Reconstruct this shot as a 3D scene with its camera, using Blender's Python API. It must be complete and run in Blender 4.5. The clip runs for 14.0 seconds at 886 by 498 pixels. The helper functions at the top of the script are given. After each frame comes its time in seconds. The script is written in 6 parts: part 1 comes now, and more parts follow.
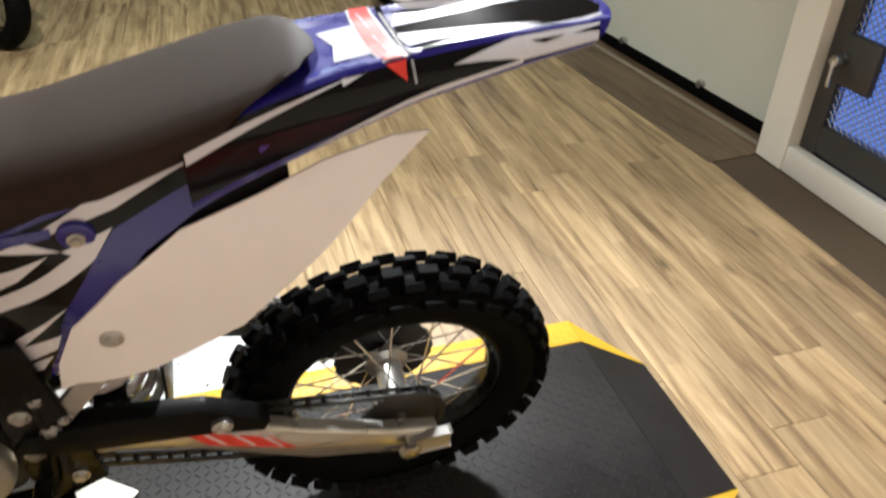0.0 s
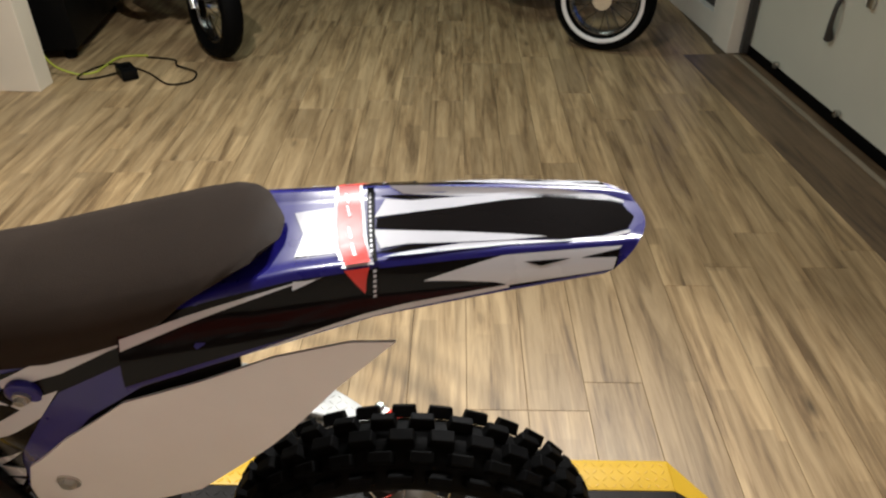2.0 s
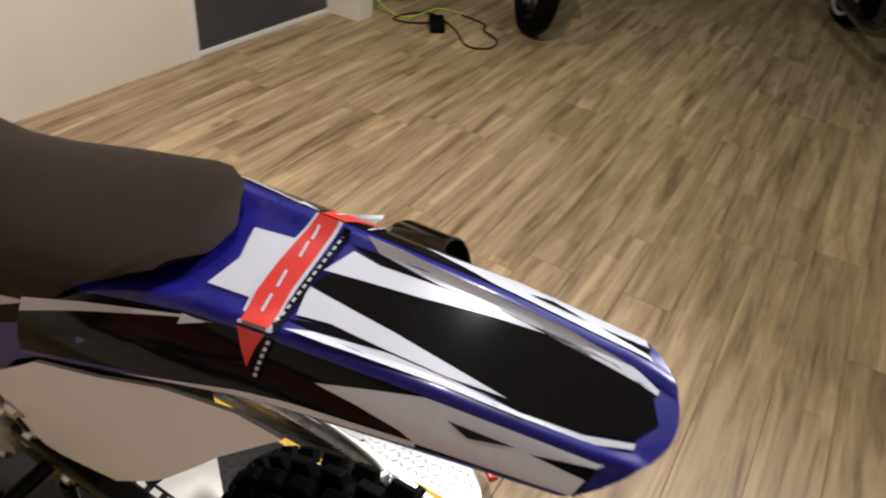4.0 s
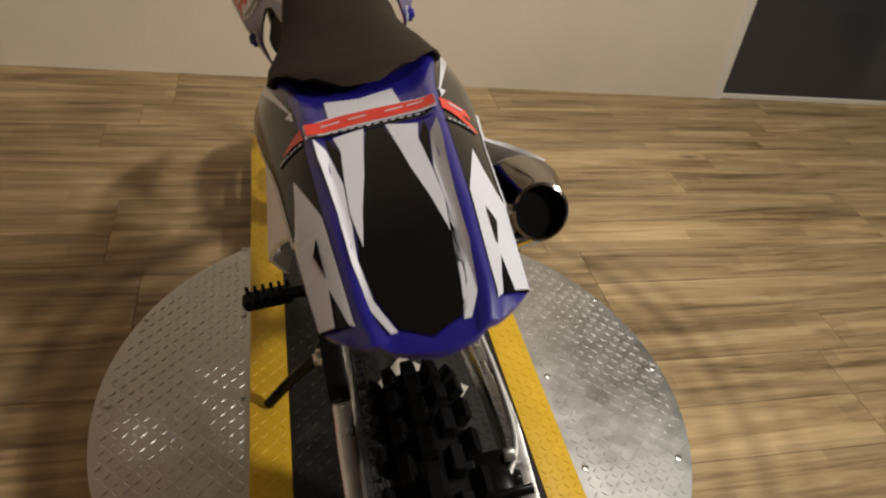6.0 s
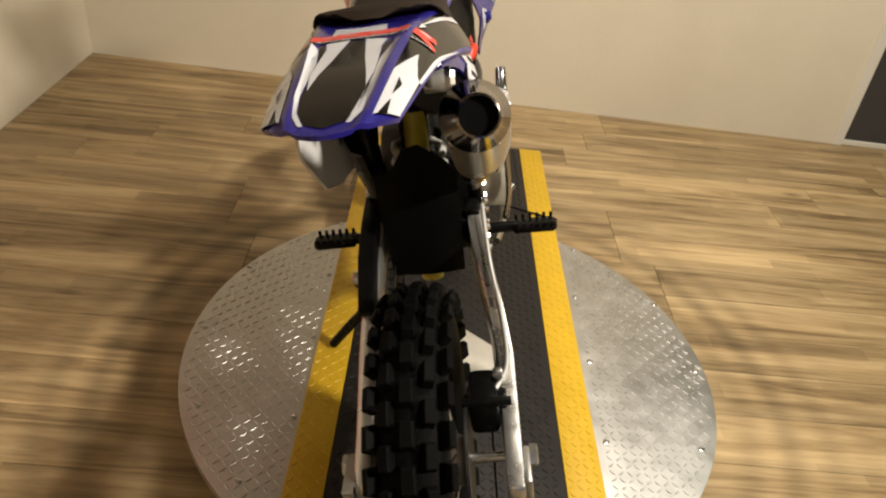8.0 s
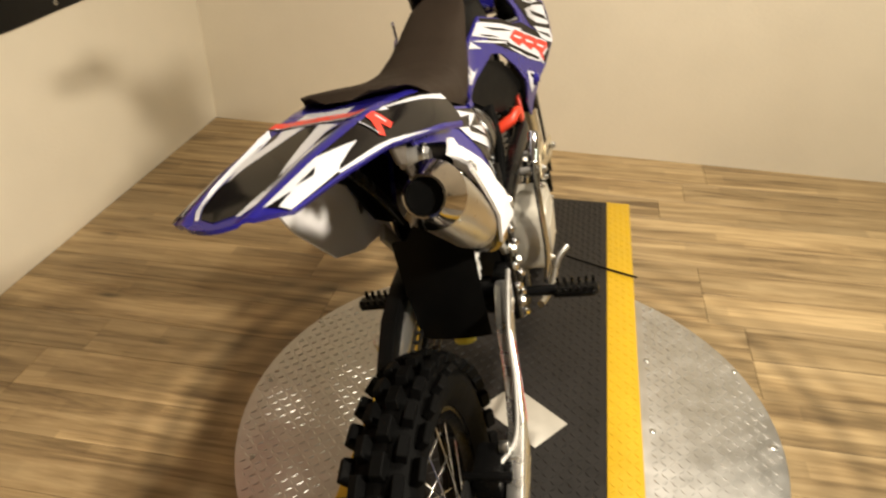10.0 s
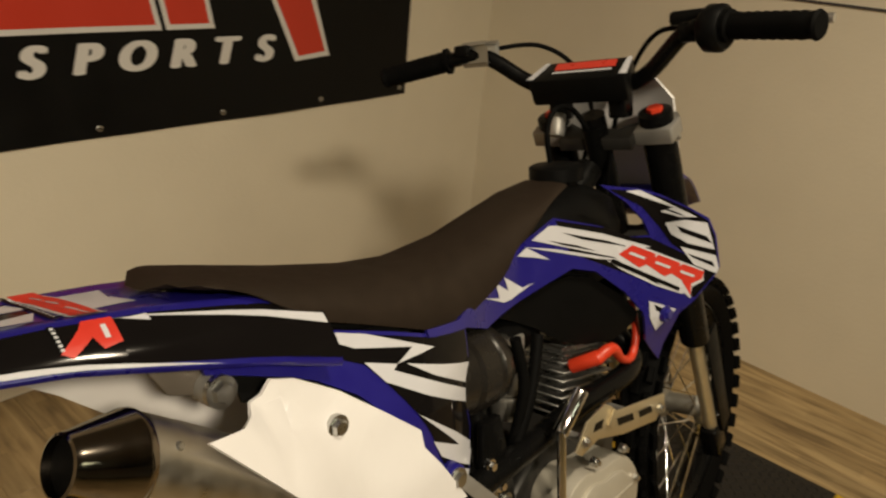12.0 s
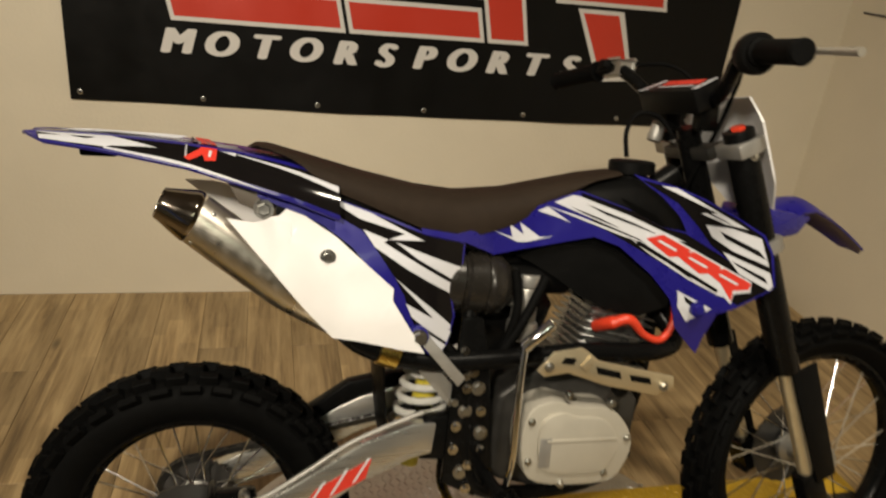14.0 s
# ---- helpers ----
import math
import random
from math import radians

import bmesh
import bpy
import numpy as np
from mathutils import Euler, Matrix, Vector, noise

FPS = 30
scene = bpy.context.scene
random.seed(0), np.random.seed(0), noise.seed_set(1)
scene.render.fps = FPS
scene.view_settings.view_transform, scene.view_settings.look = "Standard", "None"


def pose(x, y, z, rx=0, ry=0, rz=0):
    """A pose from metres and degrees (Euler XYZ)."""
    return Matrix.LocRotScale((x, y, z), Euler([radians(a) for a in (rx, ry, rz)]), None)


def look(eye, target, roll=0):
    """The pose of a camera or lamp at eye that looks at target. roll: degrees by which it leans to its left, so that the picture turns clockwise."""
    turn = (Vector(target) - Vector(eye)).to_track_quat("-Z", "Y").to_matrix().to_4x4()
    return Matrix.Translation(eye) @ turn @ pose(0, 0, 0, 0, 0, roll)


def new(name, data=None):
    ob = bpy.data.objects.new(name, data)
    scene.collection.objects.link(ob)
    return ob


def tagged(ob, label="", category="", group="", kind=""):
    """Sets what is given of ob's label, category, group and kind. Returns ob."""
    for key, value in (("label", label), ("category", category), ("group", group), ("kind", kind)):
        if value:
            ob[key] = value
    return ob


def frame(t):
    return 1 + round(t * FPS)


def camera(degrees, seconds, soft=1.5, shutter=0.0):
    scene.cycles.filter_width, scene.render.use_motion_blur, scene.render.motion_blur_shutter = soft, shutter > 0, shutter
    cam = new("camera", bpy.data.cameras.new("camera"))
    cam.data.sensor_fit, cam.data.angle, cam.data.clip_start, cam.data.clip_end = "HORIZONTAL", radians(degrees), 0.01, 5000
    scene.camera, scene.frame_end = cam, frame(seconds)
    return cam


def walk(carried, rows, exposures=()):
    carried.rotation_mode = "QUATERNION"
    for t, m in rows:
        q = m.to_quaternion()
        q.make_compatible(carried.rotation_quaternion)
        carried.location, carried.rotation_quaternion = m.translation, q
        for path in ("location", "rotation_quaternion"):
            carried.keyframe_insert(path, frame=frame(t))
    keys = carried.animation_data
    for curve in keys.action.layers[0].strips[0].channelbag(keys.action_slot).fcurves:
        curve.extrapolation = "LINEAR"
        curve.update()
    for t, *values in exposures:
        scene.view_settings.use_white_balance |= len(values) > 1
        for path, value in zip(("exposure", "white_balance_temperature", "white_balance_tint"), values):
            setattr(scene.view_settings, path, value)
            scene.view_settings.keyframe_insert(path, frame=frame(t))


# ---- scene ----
cam = camera(62.5, 14.0, soft=2.2, shutter=0.3)
PATH = [
    (0, (-0.913, -0.134, 1.246), (0.659, -0.62, 0.109), 0.8),
    (0.5, (-0.781, -0.219, 1.33), (0.835, -0.618, 0.221), 3.1),
    (1, (-0.709, -0.252, 1.34), (0.915, -0.524, 0.205), 4.1),
    (1.5, (-0.704, -0.292, 1.332), (0.919, -0.417, 0.17), 2.4),
    (2, (-0.742, -0.376, 1.356), (0.909, -0.341, 0.228), -0.2),
    (2.5, (-0.749, -0.463, 1.387), (0.942, -0.362, 0.323), 1.1),
    (3, (-0.713, -0.546, 1.348), (0.912, -0.33, 0.201), 1.6),
    (3.5, (-0.563, -0.57, 1.33), (0.991, -0.099, 0.163), 1.8),
    (4, (-0.483, -0.545, 1.311), (0.957, 0.191, 0.134), 6.0),
    (4.2, (-0.453, -0.532, 1.297), (0.925, 0.308, 0.115), 7.6),
    (6.3, (-0.259, -0.858, 1.262), (0.122, 0.707, 0.076), 8.6),
    (6.5, (-0.259, -0.903, 1.273), (0.1, 0.671, 0.093), 8.8),
    (7, (-0.228, -0.932, 1.268), (0.06, 0.663, 0.097), 9.1),
    (7.2, (-0.2, -0.95, 1.252), (0.028, 0.688, 0.128), 9.0),
    (9.3, (0.012, -1.124, 1.286), (-0.006, 0.516, 0.142), 4.6),
    (9.5, (0.035, -1.113, 1.283), (0.077, 0.584, 0.225), 2.9),
    (10, (0.089, -1.0, 1.306), (-0.226, 0.669, 0.25), 0.1),
    (10.5, (0.162, -0.923, 1.336), (-0.317, 0.745, 0.341), 1.4),
    (11, (0.259, -0.742, 1.335), (-0.528, 0.808, 0.345), 3.4),
    (11.5, (0.339, -0.548, 1.33), (-0.59, 0.974, 0.425), 7.0),
    (12, (0.39, -0.478, 1.314), (-0.792, 0.922, 0.512), 5.4),
    (12.5, (0.553, -0.408, 1.338), (-0.929, 0.629, 0.485), 6.5),
    (13, (0.667, -0.252, 1.327), (-0.96, 0.544, 0.478), 11.0),
    (13.3, (0.724, -0.221, 1.308), (-0.944, 0.491, 0.465), 11.7),
    (13.5, (0.785, -0.172, 1.332), (-0.934, 0.41, 0.493), 10.0),
    (13.9, (0.943, -0.19, 1.345), (-0.835, 0.279, 0.561), 7.0),
    (14, (0.989, -0.19, 1.353), (-0.78, 0.281, 0.547), 6.2),
]
# the film's own exposure and white balance drift: seconds, stops, kelvin, tint
DRIFT = [
    (0, 0.75, 5300, 13), (1.0, 0.25, 5500, 15), (2.5, -0.05, 5500, 15), (4, -0.3, 5400, 18), (6.5, -0.85, 6100, 14), (7, -0.7, 6200, 13),
    (9.5, 0.0, 6400, 13), (10.5, -0.4, 6800, 12), (11, -0.8, 7100, 12), (11.5, -1.0, 7200, 11), (12, -1.25, 7200, 11), (13, -1.25, 6900, 11), (14, -0.9, 6600, 11),
]
walk(cam, [(t, look(eye, target, roll)) for t, eye, target, roll in PATH], DRIFT)

# ---- world and lamps ----
world = bpy.data.worlds.new("night")
scene.world = world
world.use_nodes = True
world.node_tree.nodes["Background"].inputs[0].default_value = (0.55, 0.62, 0.8, 1)
world.node_tree.nodes["Background"].inputs[1].default_value = 0.05


def area_lamp(name, at, aim, size, watts, color, spread=180):
    data = bpy.data.lights.new(name, "AREA")
    data.shape, data.size, data.size_y, data.energy, data.color, data.spread = "RECTANGLE", size[0], size[1], watts, color, radians(spread)
    ob = new(name, data)
    ob.matrix_world = look(at, aim)
    return ob


WARM = (1.0, 0.90, 0.72)
area_lamp("overhead_light", (1.95, -1.05, 2.45), (-1.45, -0.15, 0.80), (0.26, 0.20), 48, WARM, 98)
area_lamp("overhead_light", (0.66, 0.33, 2.53), (1.10, 0.90, 0.3), (0.07, 0.20), 48, WARM, 136)
# added greenish fill with no known fixture, brightens the far floor
area_lamp("overhead_light", (2.9, 0.05, 2.55), (2.8, -0.05, 0.0), (1.2, 0.4), 17, (0.90, 1.0, 0.76))


# ---- materials ----
def material(name, color, rough=0.5, metal=0.0, dark=0.8, scale=40.0, bump=0.0, bump_scale=200.0, coat=0.0, spread=0.08, stretch=(1, 1, 1), rand=0.0, spec=0.5):
    """A principled material: two noises vary the colour (dark is the darkest share) and the roughness; bump in metres."""
    m = bpy.data.materials.new(name)
    m.use_nodes = True
    nt, b = m.node_tree, m.node_tree.nodes["Principled BSDF"]
    tc, mp = nt.nodes.new("ShaderNodeTexCoord"), nt.nodes.new("ShaderNodeMapping")
    mp.inputs["Scale"].default_value = stretch
    nt.links.new(tc.outputs["Object"], mp.inputs["Vector"])
    n1, n2, mix = nt.nodes.new("ShaderNodeTexNoise"), nt.nodes.new("ShaderNodeTexNoise"), nt.nodes.new("ShaderNodeMix")
    n1.inputs["Scale"].default_value, n1.inputs["Detail"].default_value = scale, 6
    n2.inputs["Scale"].default_value, n2.inputs["Detail"].default_value = scale * 0.13, 3
    for n in (n1, n2):
        nt.links.new(mp.outputs["Vector"], n.inputs["Vector"])
    avg = nt.nodes.new("ShaderNodeMath")
    avg.operation = "ADD"
    nt.links.new(n1.outputs["Fac"], avg.inputs[0])
    nt.links.new(n2.outputs["Fac"], avg.inputs[1])
    fac = nt.nodes.new("ShaderNodeMapRange")
    fac.inputs["From Min"].default_value, fac.inputs["From Max"].default_value = 0.7, 1.3
    nt.links.new(avg.outputs[0], fac.inputs["Value"])
    mix.data_type = "RGBA"
    nt.links.new(fac.outputs["Result"], mix.inputs["Factor"])
    mix.inputs["A"].default_value = (color[0] * dark, color[1] * dark, color[2] * dark, 1)
    mix.inputs["B"].default_value = (*color, 1)
    out = mix.outputs["Result"]
    if rand:
        info, hsv, rng = nt.nodes.new("ShaderNodeObjectInfo"), nt.nodes.new("ShaderNodeHueSaturation"), nt.nodes.new("ShaderNodeMapRange")
        rng.inputs["To Min"].default_value, rng.inputs["To Max"].default_value = 1 - rand, 1 + rand
        nt.links.new(info.outputs["Random"], rng.inputs["Value"])
        nt.links.new(rng.outputs["Result"], hsv.inputs["Value"])
        nt.links.new(out, hsv.inputs["Color"])
        out = hsv.outputs["Color"]
    nt.links.new(out, b.inputs["Base Color"])
    rr = nt.nodes.new("ShaderNodeMapRange")
    rr.inputs["To Min"].default_value, rr.inputs["To Max"].default_value = max(rough - spread, 0.02), min(rough + spread, 1)
    nt.links.new(fac.outputs["Result"], rr.inputs["Value"])
    nt.links.new(rr.outputs["Result"], b.inputs["Roughness"])
    b.inputs["Metallic"].default_value, b.inputs["Coat Weight"].default_value = metal, coat
    b.inputs["Coat Roughness"].default_value = 0.08
    b.inputs["Specular IOR Level"].default_value = spec
    if bump:
        n3, bp = nt.nodes.new("ShaderNodeTexNoise"), nt.nodes.new("ShaderNodeBump")
        n3.inputs["Scale"].default_value, n3.inputs["Detail"].default_value = bump_scale, 4
        nt.links.new(mp.outputs["Vector"], n3.inputs["Vector"])
        bp.inputs["Strength"].default_value, bp.inputs["Distance"].default_value = 1.0, bump
        nt.links.new(n3.outputs["Fac"], bp.inputs["Height"])
        nt.links.new(bp.outputs["Normal"], b.inputs["Normal"])
    return m


def wood_material(name, light, mid, deep):
    """Printed plank: long streaks along x, broad light and dark fields, a few knots; each plank takes its own offset and shade."""
    m = bpy.data.materials.new(name)
    m.use_nodes = True
    nt, b = m.node_tree, m.node_tree.nodes["Principled BSDF"]
    node = nt.nodes.new
    tc, info, add, mp = node("ShaderNodeTexCoord"), node("ShaderNodeObjectInfo"), node("ShaderNodeVectorMath"), node("ShaderNodeMapping")
    sc = node("ShaderNodeVectorMath")
    sc.operation, sc.inputs[1].default_value = "MULTIPLY", (37.0, 21.0, 11.0)
    cmb = node("ShaderNodeCombineXYZ")
    for k in range(3):
        nt.links.new(info.outputs["Random"], cmb.inputs[k])
    nt.links.new(cmb.outputs[0], sc.inputs[0])
    nt.links.new(tc.outputs["Object"], add.inputs[0])
    nt.links.new(sc.outputs[0], add.inputs[1])
    mp.inputs["Scale"].default_value = (0.62, 8.0, 1.0)
    nt.links.new(add.outputs[0], mp.inputs["Vector"])
    n1, n2 = node("ShaderNodeTexNoise"), node("ShaderNodeTexNoise")
    n1.inputs["Scale"].default_value, n1.inputs["Detail"].default_value, n1.inputs["Roughness"].default_value = 2.6, 5, 0.6
    n1.inputs["Distortion"].default_value = 0.8
    n2.inputs["Scale"].default_value, n2.inputs["Detail"].default_value, n2.inputs["Roughness"].default_value = 13, 7, 0.62
    ramp = node("ShaderNodeValToRGB")
    e = ramp.color_ramp.elements
    e[0].position, e[0].color = 0.36, (*deep, 1)
    e[1].position, e[1].color = 0.60, (*light, 1)
    k = e.new(0.47)
    k.color = (*mid, 1)
    summ = node("ShaderNodeMath")
    summ.operation = "MULTIPLY_ADD"
    for n in (n1, n2):
        nt.links.new(mp.outputs["Vector"], n.inputs["Vector"])
    summ.inputs[1].default_value = 0.26
    nt.links.new(n2.outputs["Fac"], summ.inputs[0])
    half = node("ShaderNodeMath")
    half.operation, half.inputs[1].default_value = "MULTIPLY", 0.74
    nt.links.new(n1.outputs["Fac"], half.inputs[0])
    nt.links.new(half.outputs[0], summ.inputs[2])
    nt.links.new(summ.outputs[0], ramp.inputs["Fac"])
    hsv, rng = node("ShaderNodeHueSaturation"), node("ShaderNodeMapRange")
    rng.inputs["To Min"].default_value, rng.inputs["To Max"].default_value = 0.84, 1.10
    nt.links.new(info.outputs["Random"], rng.inputs["Value"])
    # narrow printed strips, each with its own shade and length
    sep = node("ShaderNodeSeparateXYZ")
    nt.links.new(add.outputs[0], sep.inputs[0])

    def math_node(op, a, c=None, d=None):
        n = node("ShaderNodeMath")
        n.operation = op
        for slot, v in enumerate((a, c, d)):
            if isinstance(v, (int, float)):
                n.inputs[slot].default_value = v
            elif v is not None:
                nt.links.new(v, n.inputs[slot])
        return n.outputs[0]
    lane = math_node("FLOOR", math_node("MULTIPLY", sep.outputs["Y"], 1 / 0.0507))
    wn1, wn2 = node("ShaderNodeTexWhiteNoise"), node("ShaderNodeTexWhiteNoise")
    wn1.noise_dimensions, wn2.noise_dimensions = "1D", "2D"
    nt.links.new(lane, wn1.inputs["W"])
    cell = math_node("FLOOR", math_node("MULTIPLY_ADD", sep.outputs["X"], 2.3, math_node("MULTIPLY", wn1.outputs["Value"], 7.0)))
    pair = node("ShaderNodeCombineXYZ")
    nt.links.new(lane, pair.inputs[0])
    nt.links.new(cell, pair.inputs[1])
    nt.links.new(pair.outputs[0], wn2.inputs["Vector"])
    shade = node("ShaderNodeMapRange")
    shade.inputs["To Min"].default_value, shade.inputs["To Max"].default_value = 0.84, 1.14
    nt.links.new(wn2.outputs["Value"], shade.inputs["Value"])
    # scuffs left on the floor by tyres that swung round the turntable
    geo, off, ln, n4 = node("ShaderNodeNewGeometry"), node("ShaderNodeVectorMath"), node("ShaderNodeVectorMath"), node("ShaderNodeTexNoise")
    off.operation, off.inputs[1].default_value = "SUBTRACT", (0.005, 0.245, 0.0)
    ln.operation = "LENGTH"
    nt.links.new(geo.outputs["Position"], off.inputs[0])
    nt.links.new(off.outputs[0], ln.inputs[0])
    nt.links.new(geo.outputs["Position"], n4.inputs["Vector"])
    n4.inputs["Scale"].default_value, n4.inputs["Detail"].default_value = 1.3, 3
    wave = math_node("SINE", math_node("MULTIPLY_ADD", ln.outputs["Value"], 62.0, math_node("MULTIPLY", n4.outputs["Fac"], 3.0)))
    near = math_node("SUBTRACT", 1.0, math_node("MULTIPLY", math_node("ABSOLUTE", math_node("SUBTRACT", ln.outputs["Value"], 0.80)), 4.2))
    scuff = math_node("MULTIPLY", math_node("MAXIMUM", near, 0.0), math_node("MULTIPLY_ADD", wave, 0.5, 0.5))
    scuff = math_node("MULTIPLY", scuff, math_node("MULTIPLY", n4.outputs["Fac"], 0.60))
    # small dark knots here and there
    knot, far, spread_v = node("ShaderNodeTexVoronoi"), node("ShaderNodeMapRange"), node("ShaderNodeMapping")
    spread_v.inputs["Scale"].default_value = (2.2, 6.0, 1.0)
    nt.links.new(add.outputs[0], spread_v.inputs["Vector"])
    nt.links.new(spread_v.outputs["Vector"], knot.inputs["Vector"])
    knot.inputs["Scale"].default_value = 1.0
    far.inputs["From Min"].default_value, far.inputs["From Max"].default_value = 0.02, 0.11
    far.inputs["To Min"].default_value, far.inputs["To Max"].default_value = 0.38, 1.0
    nt.links.new(knot.outputs["Distance"], far.inputs["Value"])
    scuff = math_node("SUBTRACT", 1.0, math_node("MULTIPLY", math_node("SUBTRACT", 1.0, scuff), far.outputs["Result"]))
    worn = math_node("MULTIPLY", shade.outputs["Result"], math_node("SUBTRACT", 1.0, scuff))
    nt.links.new(math_node("MULTIPLY", rng.outputs["Result"], worn), hsv.inputs["Value"])
    nt.links.new(ramp.outputs["Color"], hsv.inputs["Color"])
    nt.links.new(hsv.outputs["Color"], b.inputs["Base Color"])
    rr = node("ShaderNodeMapRange")
    rr.inputs["To Min"].default_value, rr.inputs["To Max"].default_value = 0.36, 0.55
    nt.links.new(n2.outputs["Fac"], rr.inputs["Value"])
    nt.links.new(rr.outputs["Result"], b.inputs["Roughness"])
    bp = node("ShaderNodeBump")
    bp.inputs["Strength"].default_value, bp.inputs["Distance"].default_value = 0.5, 0.0006
    nt.links.new(n2.outputs["Fac"], bp.inputs["Height"])
    nt.links.new(bp.outputs["Normal"], b.inputs["Normal"])
    return m


PLASTER = material("white wall paint", (0.77, 0.70, 0.565), 0.6, dark=0.94, scale=6, bump=0.0008, bump_scale=90)
# the ceiling's dark colour holds down bounced light and deepens the shadows
CEILING = material("ceiling darkened against bounce", (0.22, 0.21, 0.20), 0.8, dark=0.95, scale=4)
GREY_DOOR = material("dark grey door gloss paint", (0.055, 0.052, 0.056), 0.22, dark=0.9, scale=8)
GARAGE = material("garage door paint", (0.62, 0.62, 0.54), 0.5, dark=0.93, scale=5, bump=0.0004, bump_scale=150)
TRIM = material("white trim paint", (0.78, 0.74, 0.66), 0.45, dark=0.93, scale=9)
PLANK = wood_material("pale oak vinyl plank", (0.48, 0.348, 0.182), (0.330, 0.228, 0.110), (0.165, 0.107, 0.050))
SILL_WOOD = wood_material("brown sill plank", (0.17, 0.115, 0.065), (0.12, 0.078, 0.042), (0.06, 0.038, 0.02))
JOINT = material("dark plank joint", (0.10, 0.07, 0.04), 0.8)
ALU = material("bright aluminium tread plate", (0.66, 0.65, 0.63), 0.46, 1.0, dark=0.82, scale=24, bump=0.0002, bump_scale=300)
DECK_BLACK = material("worn black deck paint", (0.017, 0.015, 0.014), 0.5, spec=0.25, dark=0.6, scale=30, bump=0.0003, bump_scale=400)
YELLOW = material("safety yellow paint", (0.64, 0.40, 0.012), 0.45, dark=0.86, scale=22, bump=0.0002, bump_scale=300)
STEEL = material("zinc plated steel", (0.62, 0.62, 0.60), 0.3, 1.0, dark=0.8)
CHROME = material("chrome", (0.85, 0.85, 0.85), 0.09, 1.0, dark=0.95, spread=0.03)
RUBBER = material("black rubber", (0.004, 0.004, 0.004), 0.6, spec=0.04, dark=0.6, scale=90, bump=0.0003, bump_scale=500)
BLACK_PLASTIC = material("black plastic", (0.0045, 0.0045, 0.0045), 0.42, spec=0.07, dark=0.8, scale=60, bump=0.0001, bump_scale=600)
BLACK_PAINT = material("gloss black paint", (0.004, 0.004, 0.004), 0.26, spec=0.11, dark=0.9)
WHITE_PLASTIC = material("white plastic", (0.78, 0.77, 0.78), 0.38, dark=0.95, scale=20)
BLUE_PLASTIC = material("royal blue plastic", (0.012, 0.009, 0.175), 0.30, dark=0.85, coat=0.3)
RED_GRIP = material("red plastic", (0.65, 0.04, 0.02), 0.35, dark=0.9)
RED = material("red print", (0.62, 0.040, 0.025), 0.35, dark=0.92)


# ---- mesh helpers ----
def mesh_of(name, bm, mats, smooth=False):
    me = bpy.data.meshes.new(name)
    bm.normal_update()
    bm.to_mesh(me)
    bm.free()
    for m in mats if isinstance(mats, (list, tuple)) else [mats]:
        me.materials.append(m)
    if smooth:
        for p in me.polygons:
            p.use_smooth = True
        if smooth is not True:
            me.set_sharp_from_angle(angle=radians(smooth))
    return me


def part(name, bm, mats, parent=None, label="", smooth=40, at=None):
    ob = new(name, mesh_of(name, bm, mats, smooth))
    ob.parent = parent
    if at is not None:
        ob.matrix_basis = at
    return tagged(ob, label)


def thing(name, label, category, group="", at=None):
    ob = new(name)
    if at is not None:
        ob.matrix_basis = at
    return tagged(ob, label, category, group)


def box(lo, hi, bevel=0.0, bm=None, seg=2):
    """A bevelled box from corner to corner, added to bm or a new bmesh."""
    own = bmesh.new()
    bmesh.ops.create_cube(own, size=1)
    lo, hi = Vector(lo), Vector(hi)
    for v in own.verts:
        v.co = Vector(((v.co[k] + 0.5) * (hi[k] - lo[k]) + lo[k] for k in range(3)))
    if bevel:
        bmesh.ops.bevel(own, geom=own.edges[:], offset=bevel, segments=seg, profile=0.5, affect="EDGES")
    return join(bm, own)


def join(bm, own):
    if bm is None:
        return own
    me = bpy.data.meshes.new("join")
    own.to_mesh(me)
    own.free()
    bm.from_mesh(me)
    bpy.data.meshes.remove(me)
    return bm


def rod(a, b, r, r2=None, seg=16, bevel=0.0, bm=None):
    """A round bar from a to b."""
    a, b = Vector(a), Vector(b)
    own = bmesh.new()
    d = b - a
    bmesh.ops.create_cone(own, cap_ends=True, segments=seg, radius1=r, radius2=r if r2 is None else r2, depth=d.length)
    if bevel:
        rims = [e for e in own.edges if abs(e.verts[0].co.z - e.verts[1].co.z) < 1e-6 and len(e.link_faces) == 2 and any(len(f.verts) > 4 for f in e.link_faces)]
        bmesh.ops.bevel(own, geom=rims, offset=bevel, segments=2, profile=0.5, affect="EDGES")
    bmesh.ops.transform(own, matrix=Matrix.Translation((a + b) / 2) @ d.to_track_quat("Z", "Y").to_matrix().to_4x4(), verts=own.verts)
    return join(bm, own)


